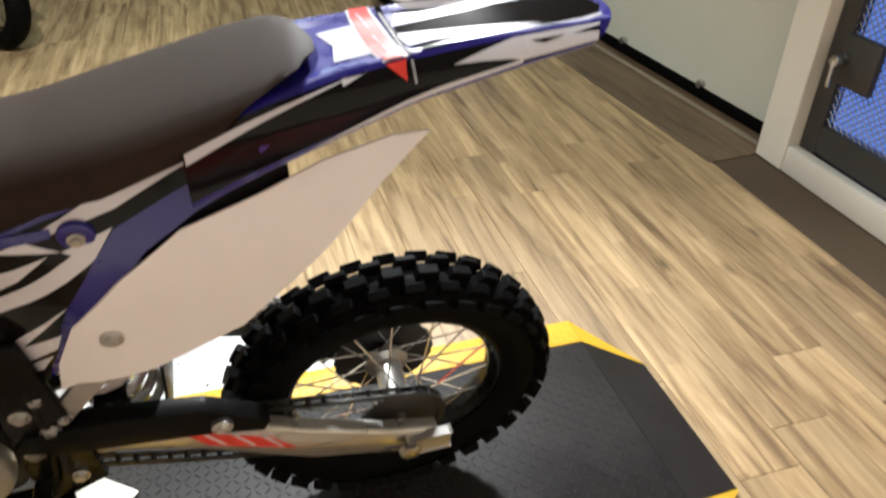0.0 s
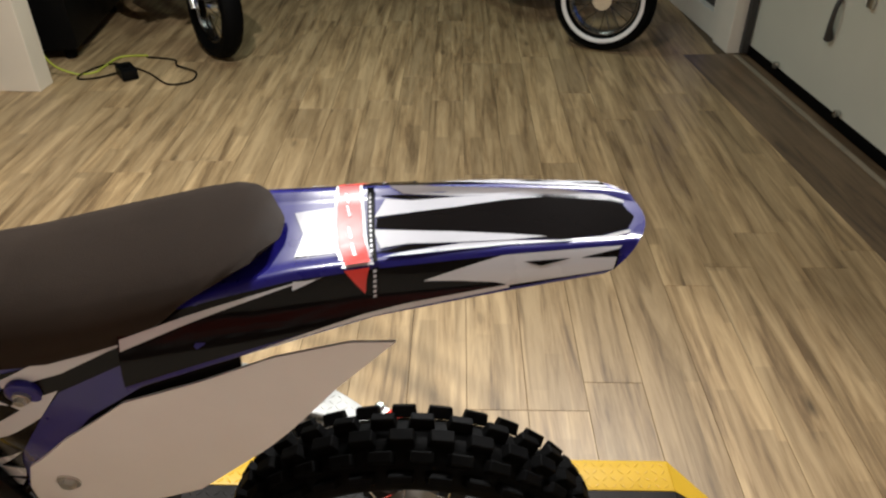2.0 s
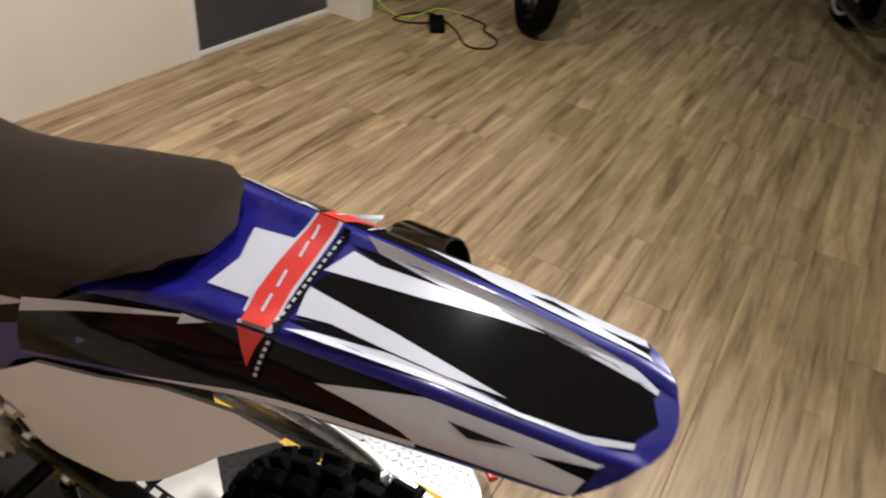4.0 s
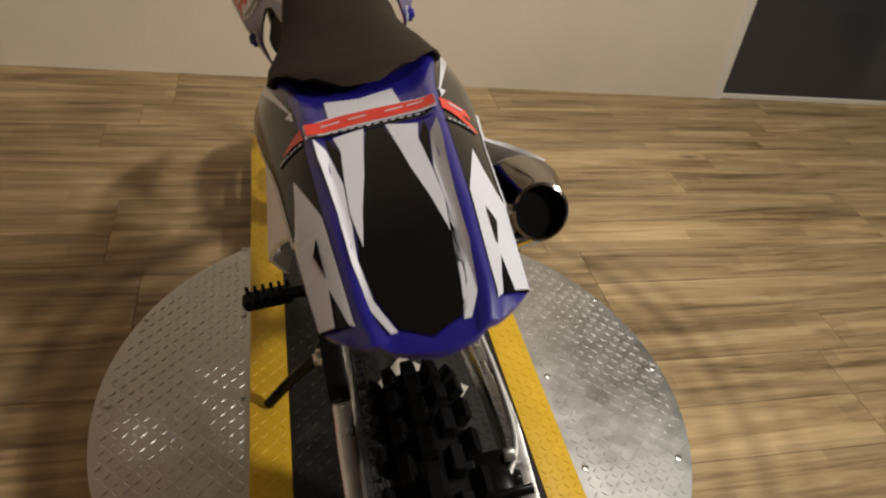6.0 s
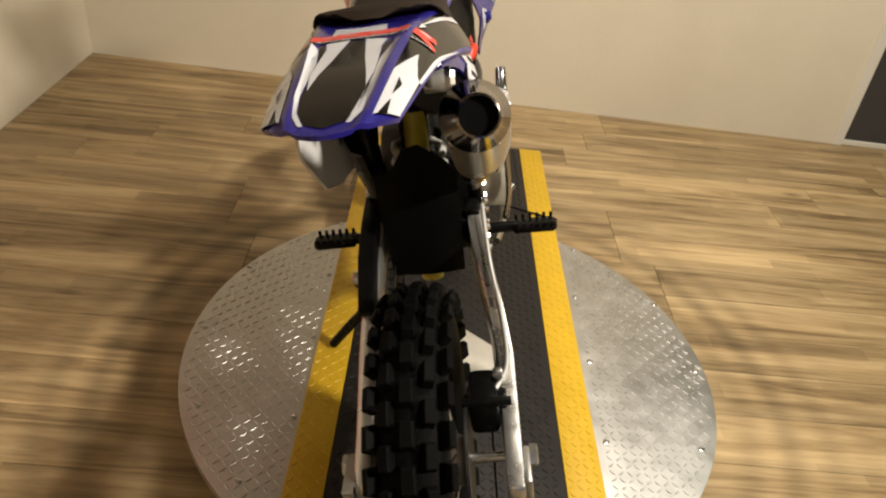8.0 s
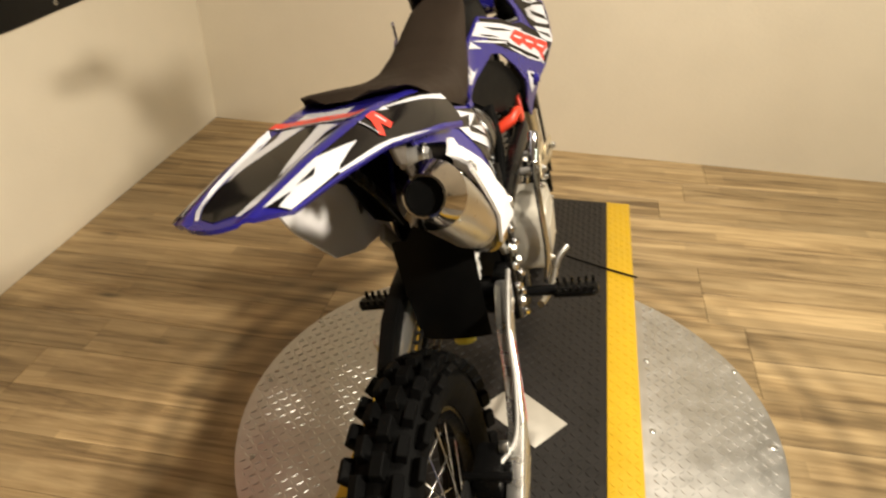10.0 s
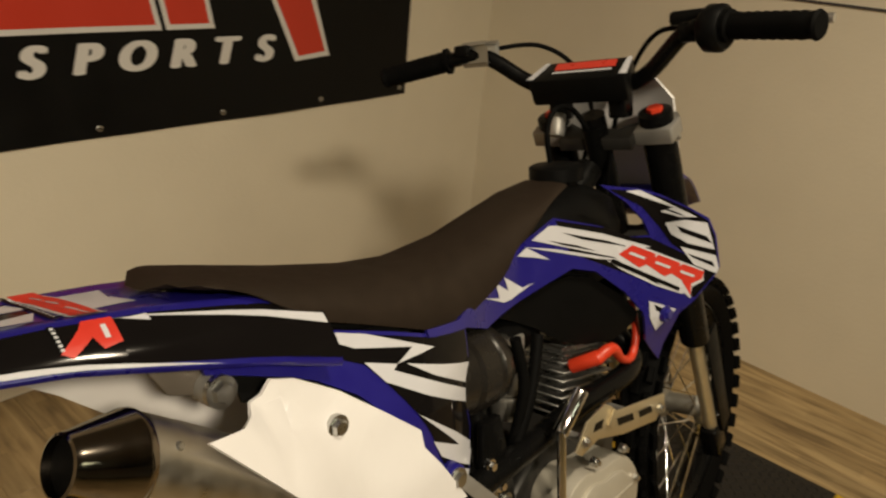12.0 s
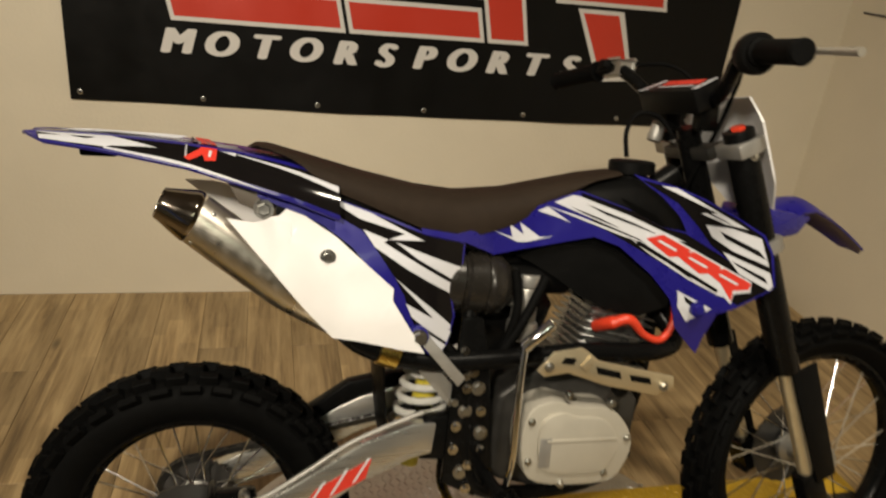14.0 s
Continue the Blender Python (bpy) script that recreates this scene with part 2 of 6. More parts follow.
def tube(points, r, seg=12, bm=None, closed=False, smooth_steps=6):
    """A round tube swept through points, rounded by a Catmull-Rom curve; r may be a list."""
    pts = [Vector(p) for p in points]
    n = len(pts)
    rs = list(r) if isinstance(r, (list, tuple)) else [r] * n
    path, rad = [], []
    last = n if closed else n - 1
    for i in range(last):
        p = [pts[(i + k) % n] if closed else pts[min(max(i + k, 0), n - 1)] for k in (-1, 0, 1, 2)]
        ra, rb = rs[i], rs[(i + 1) % n]
        for s in range(smooth_steps):
            u = s / smooth_steps
            q = 0.5 * (2 * p[1] + (p[2] - p[0]) * u + (2 * p[0] - 5 * p[1] + 4 * p[2] - p[3]) * u * u + (3 * p[1] - p[0] - 3 * p[2] + p[3]) * u ** 3)
            path.append(q)
            rad.append(ra + (rb - ra) * u)
    if not closed:
        path.append(pts[-1])
        rad.append(rs[-1])
    bm = bm or bmesh.new()
    m = len(path)
    tan = [(path[(i + 1) % m] - path[i - 1] if closed else path[min(i + 1, m - 1)] - path[max(i - 1, 0)]).normalized() for i in range(m)]
    ref = tan[0].orthogonal().normalized()
    rings = []
    for i in range(m):
        ref = (ref - tan[i] * ref.dot(tan[i])).normalized()
        side = tan[i].cross(ref)
        rings.append([bm.verts.new(path[i] + rad[i] * (ref * math.cos(2 * math.pi * k / seg) + side * math.sin(2 * math.pi * k / seg))) for k in range(seg)])
    for i in range(m if closed else m - 1):
        a, b = rings[i], rings[(i + 1) % m]
        for k in range(seg):
            bm.faces.new((a[k], a[(k + 1) % seg], b[(k + 1) % seg], b[k]))
    if not closed:
        bm.faces.new(rings[0][::-1])
        bm.faces.new(rings[-1])
    return bm


def lathe(profile, seg=48, axis="X", bm=None, caps=True):
    """Profile points (along, radius) turned about an axis."""
    own = bmesh.new()
    rings = []
    for a, r in profile:
        ring = []
        for k in range(seg):
            c, s = math.cos(2 * math.pi * k / seg) * r, math.sin(2 * math.pi * k / seg) * r
            ring.append(own.verts.new({"X": (a, c, s), "Y": (c, a, s), "Z": (c, s, a)}[axis]))
        rings.append(ring)
    for p, q in zip(rings, rings[1:]):
        for k in range(seg):
            own.faces.new((p[k], p[(k + 1) % seg], q[(k + 1) % seg], q[k]))
    for ring in (rings[0], rings[-1]) if caps else ():
        if (ring[0].co - ring[1].co).length > 1e-6:
            own.faces.new(ring)
    bmesh.ops.remove_doubles(own, verts=own.verts, dist=1e-6)
    bmesh.ops.recalc_face_normals(own, faces=own.faces)
    return join(bm, own)


def prism(outline, lo, hi, axis="Z", bevel=0.0, bm=None):
    """A flat outline of (u, v) pulled out along an axis from lo to hi. Axis X: (u, v) are y, z; Y: x, z; Z: x, y."""
    own = bmesh.new()
    put = {"X": lambda u, v, w: (w, u, v), "Y": lambda u, v, w: (u, w, v), "Z": lambda u, v, w: (u, v, w)}[axis]
    base = own.faces.new([own.verts.new(put(u, v, lo)) for u, v in outline])
    top = bmesh.ops.extrude_face_region(own, geom=[base])
    for v in top["geom"]:
        if isinstance(v, bmesh.types.BMVert):
            v.co += Vector(put(0, 0, hi - lo))
    bmesh.ops.recalc_face_normals(own, faces=own.faces)
    if bevel:
        bmesh.ops.bevel(own, geom=own.edges[:], offset=bevel, segments=2, profile=0.5, affect="EDGES")
    return join(bm, own)


def step(a, b, v):
    t = min(max((v - a) / (b - a), 0.0), 1.0)
    return t * t * (3 - 2 * t)


def skin(poly, surface, cell, lift=0.0, thick=0.0, out=None):
    """A flat outline in a surface's own coordinates, cut to cells and laid on it; thick gives it a back. out turns the outside."""
    flat = bmesh.new()
    flat.faces.new([flat.verts.new((u, v, 0)) for u, v in poly])
    bmesh.ops.triangulate(flat, faces=flat.faces[:])
    for axis in (0, 1):
        lo, hi = min(p[axis] for p in poly), max(p[axis] for p in poly)
        k = math.ceil(lo / cell[axis])
        while k * cell[axis] < hi:
            co, no = [0, 0, 0], [0, 0, 0]
            co[axis], no[axis] = k * cell[axis], 1
            bmesh.ops.bisect_plane(flat, geom=flat.verts[:] + flat.edges[:] + flat.faces[:], plane_co=co, plane_no=no)
            k += 1
    bm, top, low = bmesh.new(), {}, {}
    for v in flat.verts:
        u, w = v.co.x, v.co.y
        p = surface(u, w)
        n = (surface(u + 0.002, w) - surface(u - 0.002, w)).cross(surface(u, w + 0.002) - surface(u, w - 0.002))
        n = n.normalized() if n.length > 0 else Vector((0, 0, 1))
        if n.dot(out(u, w)) < 0:
            n = -n
        top[v] = bm.verts.new(p + n * lift)
        if thick:
            low[v] = bm.verts.new(p + n * (lift - thick))
    for f in flat.faces:
        bm.faces.new([top[v] for v in f.verts])
        if thick:
            bm.faces.new([low[v] for v in reversed(f.verts[:])])
    if thick:
        for e in flat.edges:
            if e.is_boundary:
                p, q = e.verts
                bm.faces.new((top[p], top[q], low[q], low[p]))
    flat.free()
    bmesh.ops.recalc_face_normals(bm, faces=bm.faces)
    if not thick and bm.faces:
        bm.faces.ensure_lookup_table()
        bm.normal_update()
        f = bm.faces[0]
        if f.normal.dot(out(0, 0)) < 0:
            bmesh.ops.reverse_faces(bm, faces=bm.faces)
    return bm


def loft(rings, closed_ends=True):
    bm = bmesh.new()
    vs = [[bm.verts.new(p) for p in r] for r in rings]
    for a, b in zip(vs, vs[1:]):
        for k in range(len(a)):
            bm.faces.new((a[k], a[(k + 1) % len(a)], b[(k + 1) % len(b)], b[k]))
    if closed_ends:
        bm.faces.new(vs[0])
        bm.faces.new(vs[-1])
    bmesh.ops.recalc_face_normals(bm, faces=bm.faces)
    return bm


def structure(name, bm, mats, label, category, smooth=False):
    ob = new(name, mesh_of(name, bm, mats, smooth))
    return tagged(ob, label, category, "", "structure")


# ---- the room ----
XL, YF, YR, H = -1.585, 2.03, -1.975, 2.6
JX0, JX1 = 1.70, 2.57
structure("wall_left", box((XL - 0.12, -4.2, 0), (XL, YF + 0.12, H)), PLASTER, "cream white painted plaster wall behind the banner", "wall")
front_run = [structure("wall_front", box((XL, YF, 0), (JX0, YF + 0.12, H)), PLASTER, "cream white painted plaster wall ahead of the motorcycle", "wall"),
    structure("wall_front_lintel", box((JX0, YF, 2.15), (JX1, YF + 0.12, H)), PLASTER, "white painted wall above the grey door", "wall"),
    structure("wall_front_end", box((JX1, 1.835, 0), (JX1 + 0.12, YF + 0.12, H), 0.003), PLASTER, "white painted end of the partition wall", "wall"),
    structure("door_1", box((JX0 + 0.002, YF + 0.012, 0.024), (JX1 - 0.002, YF + 0.06, 2.148), 0.002), GREY_DOOR, "closed glossy dark grey flush door in the white wall", "door"),
    structure("door_threshold", box((JX0 + 0.002, YF + 0.004, 0), (JX1 - 0.002, YF + 0.118, 0.022), 0.003), TRIM, "white painted board under the grey door", "threshold"),
    structure("trim", box((-1.50, YF - 0.006, 1.206), (JX0 - 0.05, YF - 0.0005, 1.213)), GREY_DOOR, "thin dark line of trim along the white wall", "trim"),
    structure("door_casing", box((JX0 - 0.045, YF - 0.008, 0), (JX0 - 0.001, YF - 0.0005, 2.2), 0.002), TRIM, "narrow white casing beside the grey door", "trim")]
# the front wall runs a little out of square
for ob in front_run:
    ob.matrix_basis = Matrix.Translation((XL, YF, 0)) @ Matrix.Rotation(radians(-2.8), 4, "Z") @ Matrix.Translation((-XL, -YF, 0))
structure("wall_rear", box((XL, YR - 0.12, 0), (0.05, YR, H)), PLASTER, "white painted wall beside the glazed door", "wall")
structure("wall_right", box((7.6, -4.2, 0), (7.72, 5.0, H)), PLASTER, "plain wall at the far end of the showroom", "wall")
structure("wall_back", box((2.6, 4.9, 0), (7.6, 5.0, H)), PLASTER, "plain wall far behind the parked motorcycles", "wall")
# out of view; closes the room and is kept dark to limit bounce
structure("ceiling", box((XL, -4.2, H), (7.6, 5.0, H + 0.1)), CEILING, "unseen ceiling, darkened to cut bounced light", "ceiling")

# ---- floor ----
ground = structure("floor", box((XL, -4.2, -0.06), (7.6, 5.0, -0.004)), JOINT, "wood look vinyl plank floor of pale oak boards", "floor")

# ---- rear wall: glazed door, garage door, far door ----
def pierced(x0, x1, z0, z1, holes, y0, y1):
    """A wall along x with square holes (x0, x1, z0, z1), as one mesh of butted blocks."""
    bm, cur = None, x0
    for a, b, c, d in sorted(holes):
        if a > cur:
            bm = box((cur, y0, z0), (a, y1, z1), bm=bm)
        if c > z0:
            bm = box((a, y0, z0), (b, y1, c), bm=bm)
        if d < z1:
            bm = box((a, y0, d), (b, y1, z1), bm=bm)
        cur = b
    if cur < x1:
        bm = box((cur, y0, z0), (x1, y1, z1), bm=bm)
    return bm


STEEL_DARK = material("dark painted steel", (0.045, 0.042, 0.040), 0.5, dark=0.75, scale=30, bump=0.0003, bump_scale=300)
GLASS_BLUE = material("clear pane glass", (0.86, 0.91, 0.95), 0.04, dark=0.97)
GLASS_BLUE.node_tree.nodes["Principled BSDF"].inputs["Transmission Weight"].default_value = 1.0
DUSK = bpy.data.materials.new("blue evening sky")
DUSK.use_nodes = True
dusk = DUSK.node_tree.nodes["Principled BSDF"]
dusk.inputs["Base Color"].default_value = (0.02, 0.03, 0.06, 1)
dusk.inputs["Emission Color"].default_value = (0.24, 0.36, 0.85, 1)
dusk.inputs["Emission Strength"].default_value = 0.45
MESH_STEEL = material("grey steel mesh", (0.30, 0.31, 0.33), 0.4, 0.7, dark=0.8)
structure("wall_rear_pillar", box((0.96, YR - 0.14, 0), (1.10, YR, H), 0.004), TRIM, "white painted pillar between the doors", "pillar")
structure("wall_rear_lintel", box((0.05, YR - 0.14, 2.12), (0.96, YR, H)), TRIM, "white painted wall over the glazed door", "wall")
gd = structure("door_2", box((0.052, YR - 0.10, 0.012), (0.130, YR - 0.05, 2.118), 0.003), STEEL_DARK, "closed dark steel door with a mesh covered pane", "door")
part("door_stile", box((0.885, YR - 0.10, 0.012), (0.958, YR - 0.05, 2.118), 0.003), STEEL_DARK, gd)
part("door_rail", box((0.131, YR - 0.10, 0.10), (0.884, YR - 0.05, 0.20), 0.003), STEEL_DARK, gd)
part("door_rail", box((0.131, YR - 0.10, 1.98), (0.884, YR - 0.05, 2.118), 0.003), STEEL_DARK, gd)
part("door_kick_board", box((0.052, YR - 0.048, 0.0), (0.958, YR - 0.004, 0.095), 0.003), TRIM, gd, "white painted board at the foot of the door")
part("lock_box", box((0.74, YR - 0.055, 0.36), (0.884, YR - 0.030, 0.52), 0.004), STEEL_DARK, gd)
knob = part("door_handle", rod((0.865, YR - 0.03, 0.44), (0.865, YR + 0.015, 0.44), 0.020, bevel=0.004), STEEL, gd, "dull metal handle")
part("handle_lever", tube([(0.865, YR + 0.012, 0.44), (0.855, YR + 0.02, 0.40), (0.853, YR + 0.02, 0.36)], 0.006), STEEL, gd)
part("pane", box((0.131, YR - 0.085, 0.201), (0.884, YR - 0.078, 1.979)), GLASS_BLUE, gd, "glass pane with blue evening light behind")
structure("backdrop", box((0.10, YR - 0.150, 0.16), (0.93, YR - 0.140, 2.02)), DUSK, "plain blue evening sky behind the glazed door", "sky")
wires = bmesh.new()
for k in range(-66, 28):
    for sgn in (1, -1):
        x0, z0 = 0.131 + 0.027 * k, 0.201
        lo, hi = 0.131, 0.884
        t0, t1 = max(0.0, (lo - x0)), min(1.778, (hi - x0))
        if t1 > t0:
            a = (x0 + t0, z0 + t0), (x0 + t1, z0 + t1)
            if sgn < 0:
                a = [(lo + hi - x, z) for x, z in a]
            rod((a[0][0], YR - 0.066 + 0.002 * sgn, a[0][1]), (a[1][0], YR - 0.066 + 0.002 * sgn, a[1][1]), 0.0022, seg=4, bm=wires)
tagged(part("mesh_wire", wires, MESH_STEEL, gd, "diamond steel mesh over the pane"), kind="stuff")

YG, GX = YR - 0.13, 3.15
garage = structure("door_3", box((1.10, YG - 0.06, 0.05), (GX, YG - 0.001, 0.56), 0.004), GARAGE, "closed pale sectional garage door", "garage door")
for k in range(1, 5):
    part("door_section", box((1.10, YG - 0.06, 0.05 + 0.512 * k), (GX, YG - 0.001, 0.05 + 0.512 * k + 0.508), 0.004), GARAGE, garage)
part("bottom_seal", box((1.10, YG - 0.05, 0.0), (GX, YG + 0.004, 0.049), 0.006), RUBBER, garage, "black rubber seal under the door")
for x in (1.62, 2.21, 2.80):
    for z in (0.56, 1.07):
        part("hinge", box((x - 0.02, YG + 0.0, z - 0.05), (x + 0.02, YG + 0.018, z + 0.05), 0.004), STEEL, garage)
    part("door_catch", box((x - 0.03, YG + 0.005, 0.055), (x - 0.005, YG + 0.030, 0.085), 0.004), STEEL, garage)
part("pull_handle", tube([(2.42, YG + 0.004, 0.50), (2.40, YG + 0.03, 0.46), (2.405, YG + 0.03, 0.38), (2.42, YG + 0.012, 0.32)], [0.012, 0.010, 0.012, 0.022], 10), STEEL_DARK, garage, "dark hooked pull handle")
garage_run = [
    garage,
    structure("track_left", box((1.105, YG + 0.006, 0.01), (1.135, YG + 0.045, 2.4), 0.003), STEEL_DARK, "dark steel garage door track", "rail"),
    structure("track_right", box((GX - 0.035, YG + 0.006, 0.01), (GX - 0.005, YG + 0.045, 2.4), 0.003), STEEL_DARK, "dark steel garage door track", "rail"),
    structure("wall_far_pillar", box((GX + 0.002, YG - 0.14, 0), (GX + 0.20, YR - 0.02, H), 0.004), TRIM, "white painted pillar beside the garage door", "pillar"),
    structure("threshold", box((1.105, YG + 0.0045, -0.003), (GX, YR + 0.215, 0.0005), 0.0), SILL_WOOD, "dark brown worn threshold before the garage door", "threshold"),
    structure("threshold_edge", box((1.14, YG + 0.06, 0.001), (GX - 0.04, YG + 0.085, 0.008), 0.002), material("pale threshold strip", (0.30, 0.25, 0.18), 0.5), "pale strip along the garage door", "trim")]
WX = GX + 0.21
far_run = [structure("wall_far", pierced(WX, 7.6, 0, H, [(WX + 0.10, WX + 1.0, 0.13, 2.1)], YR - 0.20, YR - 0.04), TRIM, "white painted wall with a glazed door", "wall")]
fd2 = structure("window_1", box((WX + 0.102, YR - 0.15, 0.132), (WX + 0.18, YR - 0.08, 2.098), 0.003), STEEL_DARK, "dark framed glazed door with blue light outside", "window")
far_run.append(fd2)
part("frame_stile", box((WX + 0.92, YR - 0.15, 0.132), (WX + 0.998, YR - 0.08, 2.098), 0.003), STEEL_DARK, fd2)
part("frame_rail", box((WX + 0.181, YR - 0.15, 0.132), (WX + 0.919, YR - 0.08, 0.20), 0.003), STEEL_DARK, fd2)
part("frame_rail", box((WX + 0.181, YR - 0.15, 2.0), (WX + 0.919, YR - 0.08, 2.098), 0.003), STEEL_DARK, fd2)
part("pane", box((WX + 0.181, YR - 0.12, 0.201), (WX + 0.919, YR - 0.113, 1.999)), GLASS_BLUE, fd2, "bluish glass pane")
far_run.append(structure("backdrop_far", box((WX + 0.12, YR - 0.190, 0.15), (WX + 0.98, YR - 0.180, 2.08)), DUSK, "plain blue evening sky behind the far glazed door", "sky"))
# the garage side of the room runs a little out of square with the track
for ob in garage_run + far_run:
    ob.matrix_basis = Matrix.Translation((1.10, YG, 0)) @ Matrix.Rotation(radians(4.8), 4, "Z") @ Matrix.Translation((-1.10, -YG, 0))
structure("wall_garage_left", box((1.10, YG - 0.14, 0), (1.104, YR - 0.145, H)), TRIM, "white reveal beside the garage door", "wall")
structure("wall_rear_close", box((XL, YG - 0.40, 0), (7.6, YG - 0.30, H)), PLASTER, "plain wall closing the place behind the doors", "wall")

# ---- banner ----
BANNER = material("black vinyl banner", (0.006, 0.006, 0.006), 0.38, spec=0.16, dark=0.8, scale=12, bump=0.0006, bump_scale=25)
PRINT_RED = material("red banner print", (0.62, 0.045, 0.022), 0.42, dark=0.93, scale=10)
PRINT_WHITE = material("white banner print", (0.72, 0.70, 0.68), 0.42, dark=0.95, scale=10)
BX = XL + 0.006
BY0, BY1, BZ0, BZ1 = -0.868, 1.425, 0.742, 1.65
banner = thing("banner", "black vinyl banner with red and white lettering on the wall", "banner", at=Matrix.Translation((0, -0.0175, 0.006)) @ Matrix.Diagonal((1, 1.022, 1.022, 1)) @ pose(0, 0.095, -0.042))


def banner_at(y, z):
    wave = 0.004 + 0.003 * math.sin(7.0 * y + 2.0 * z) + 0.0025 * math.sin(15.0 * y - 6.0 * z)
    sag = -0.010 * (1 - ((y - 0.3) / 1.14) ** 2) * step(1.2, BZ0, z)
    return Vector((BX + max(wave, 0.0015), y, z + sag))


def banner_skin(poly, lift, thick=0.0):
    return skin(poly, banner_at, (0.05, 0.08), lift, thick, lambda u, v: Vector((1, 0, 0)))


part("sheet", banner_skin([(BY0, BZ0), (BY1, BZ0), (BY1, BZ1), (BY0, BZ1)], 0.0, 0.001), BANNER, banner, "black vinyl sheet", smooth=60)
for k in range(7):
    y = BY0 + 0.03 + (BY1 - BY0 - 0.06) * k / 6
    for z in (BZ0 + 0.025, BZ1 - 0.025):
        part("eyelet", lathe([(0, 0.004), (0, 0.008), (0.002, 0.0085), (0.003, 0.007), (0.003, 0.004)], 14, caps=False), STEEL, banner, at=Matrix.Translation(banner_at(y, z) + Vector((0.0005, 0, 0))))
# big slanted red blocks with white edges stand in for the maker's mark
LEAN_B = -0.22


def slant(pts):
    return [(y + LEAN_B * (z - 1.0), z) for y, z in pts]


def offset(pts, d):
    cy, cz = sum(p[0] for p in pts) / len(pts), sum(p[1] for p in pts) / len(pts)
    return [(y + d * (1 if y > cy else -1), z + d * (1 if z > cz else -1)) for y, z in pts]


for pts in ([(-0.54, 1.022), (-0.02, 1.022), (-0.02, 1.105), (-0.54, 1.105)], [(0.02, 1.022), (0.46, 1.022), (0.46, 1.105), (0.02, 1.105)], [(0.50, 1.022), (0.62, 1.022), (0.62, 1.50), (0.50, 1.50)],
            [(-0.50, 1.16), (0.02, 1.16), (0.02, 1.50), (-0.50, 1.50)], [(0.06, 1.16), (0.52, 1.16), (0.52, 1.50), (0.06, 1.50)], [(0.76, 1.17), (1.16, 1.17), (1.16, 1.50), (0.76, 1.50)]):
    part("mark_edge", banner_skin(slant(offset(pts, 0.014)), 0.0008), PRINT_WHITE, banner)
    part("mark_block", banner_skin(slant(pts), 0.0016), PRINT_RED, banner, "slanted red block of the maker's mark")
leg = [(0.925, 0.915), (1.035, 0.923), (0.955, 1.130), (0.82, 1.130)]
part("mark_edge", banner_skin([(0.911, 0.900), (1.056, 0.908), (0.972, 1.144), (0.798, 1.144)], 0.0008), PRINT_WHITE, banner)
part("mark_block", banner_skin(leg, 0.0016), PRINT_RED, banner, "slanted red block of the maker's mark")


def letter(ch, y, z, size, shear):
    """A bold raised letter of the built-in font, standing on the wall and reading along +y."""
    cu = bpy.data.curves.new("letter", "FONT")
    cu.body, cu.size, cu.extrude, cu.align_x, cu.shear = ch, size, 0.0004, "CENTER", shear
    ob = bpy.data.objects.new("letter", cu)
    scene.collection.objects.link(ob)
    bpy.context.view_layer.update()
    me = bpy.data.meshes.new_from_object(ob.evaluated_get(bpy.context.evaluated_depsgraph_get()))
    bpy.data.objects.remove(ob)
    bm = bmesh.new()
    for k, (dx, dy) in enumerate(((-0.0095, 0.0), (-0.0063, 0.0025), (-0.0032, -0.002), (0.0, 0.0025), (0.0032, -0.002), (0.0063, 0.0025), (0.0095, 0.0))):
        own = bmesh.new()
        own.from_mesh(me)
        for v in own.verts:
            v.co.x *= 1.1
            v.co += Vector((dx, dy, 0.0003 * k))
        join(bm, own)
    at = Matrix.Translation(banner_at(y, z) + Vector((0.003, 0, 0))) @ Matrix(((0, 0, 1, 0), (1, 0, 0, 0), (0, 1, 0, 0), (0, 0, 0, 1)))
    return part("letter", bm, PRINT_WHITE, banner, at=at, smooth=0)


for k, ch in enumerate("MOTORSPORTS"):
    letter(ch, -0.545 + 0.1335 * k, 0.910, 0.108, 0.25)

# ---- turntable ----
DC, DR, HD, HP, PW = Vector((0.005, 0.245, 0)), 0.616, 0.075, 0.085, 0.312
TY0, TY1, TI = -0.835, 1.345, 0.234


def circle(r, n=96):
    return [(DC.x + r * math.cos(2 * math.pi * k / n), DC.y + r * math.sin(2 * math.pi * k / n)) for k in range(n)]


def tread(places, z, length=0.0195, width=0.0055, tall=0.0015):
    """Raised lozenge bars in two alternating directions."""
    verts, faces = [], []
    for x, y, turn in places:
        c, sn = math.cos(turn), math.sin(turn)
        base = len(verts)
        for u, v, h in ((-0.5, 0, 0), (0, -0.5, 0), (0.5, 0, 0), (0, 0.5, 0), (-0.28, 0, 1), (0, -0.2, 1), (0.28, 0, 1), (0, 0.2, 1)):
            u, v = u * length, v * width
            verts.append((x + u * c - v * sn, y + u * sn + v * c, z + h * tall))
        faces += [(base + a, base + b, base + c2, base + d) for a, b, c2, d in ((0, 1, 5, 4), (1, 2, 6, 5), (2, 3, 7, 6), (3, 0, 4, 7), (4, 5, 6, 7))]
    me = bpy.data.meshes.new("tread")
    me.from_pydata(verts, [], faces)
    bm = bmesh.new()
    bm.from_mesh(me)
    bpy.data.meshes.remove(me)
    return bm


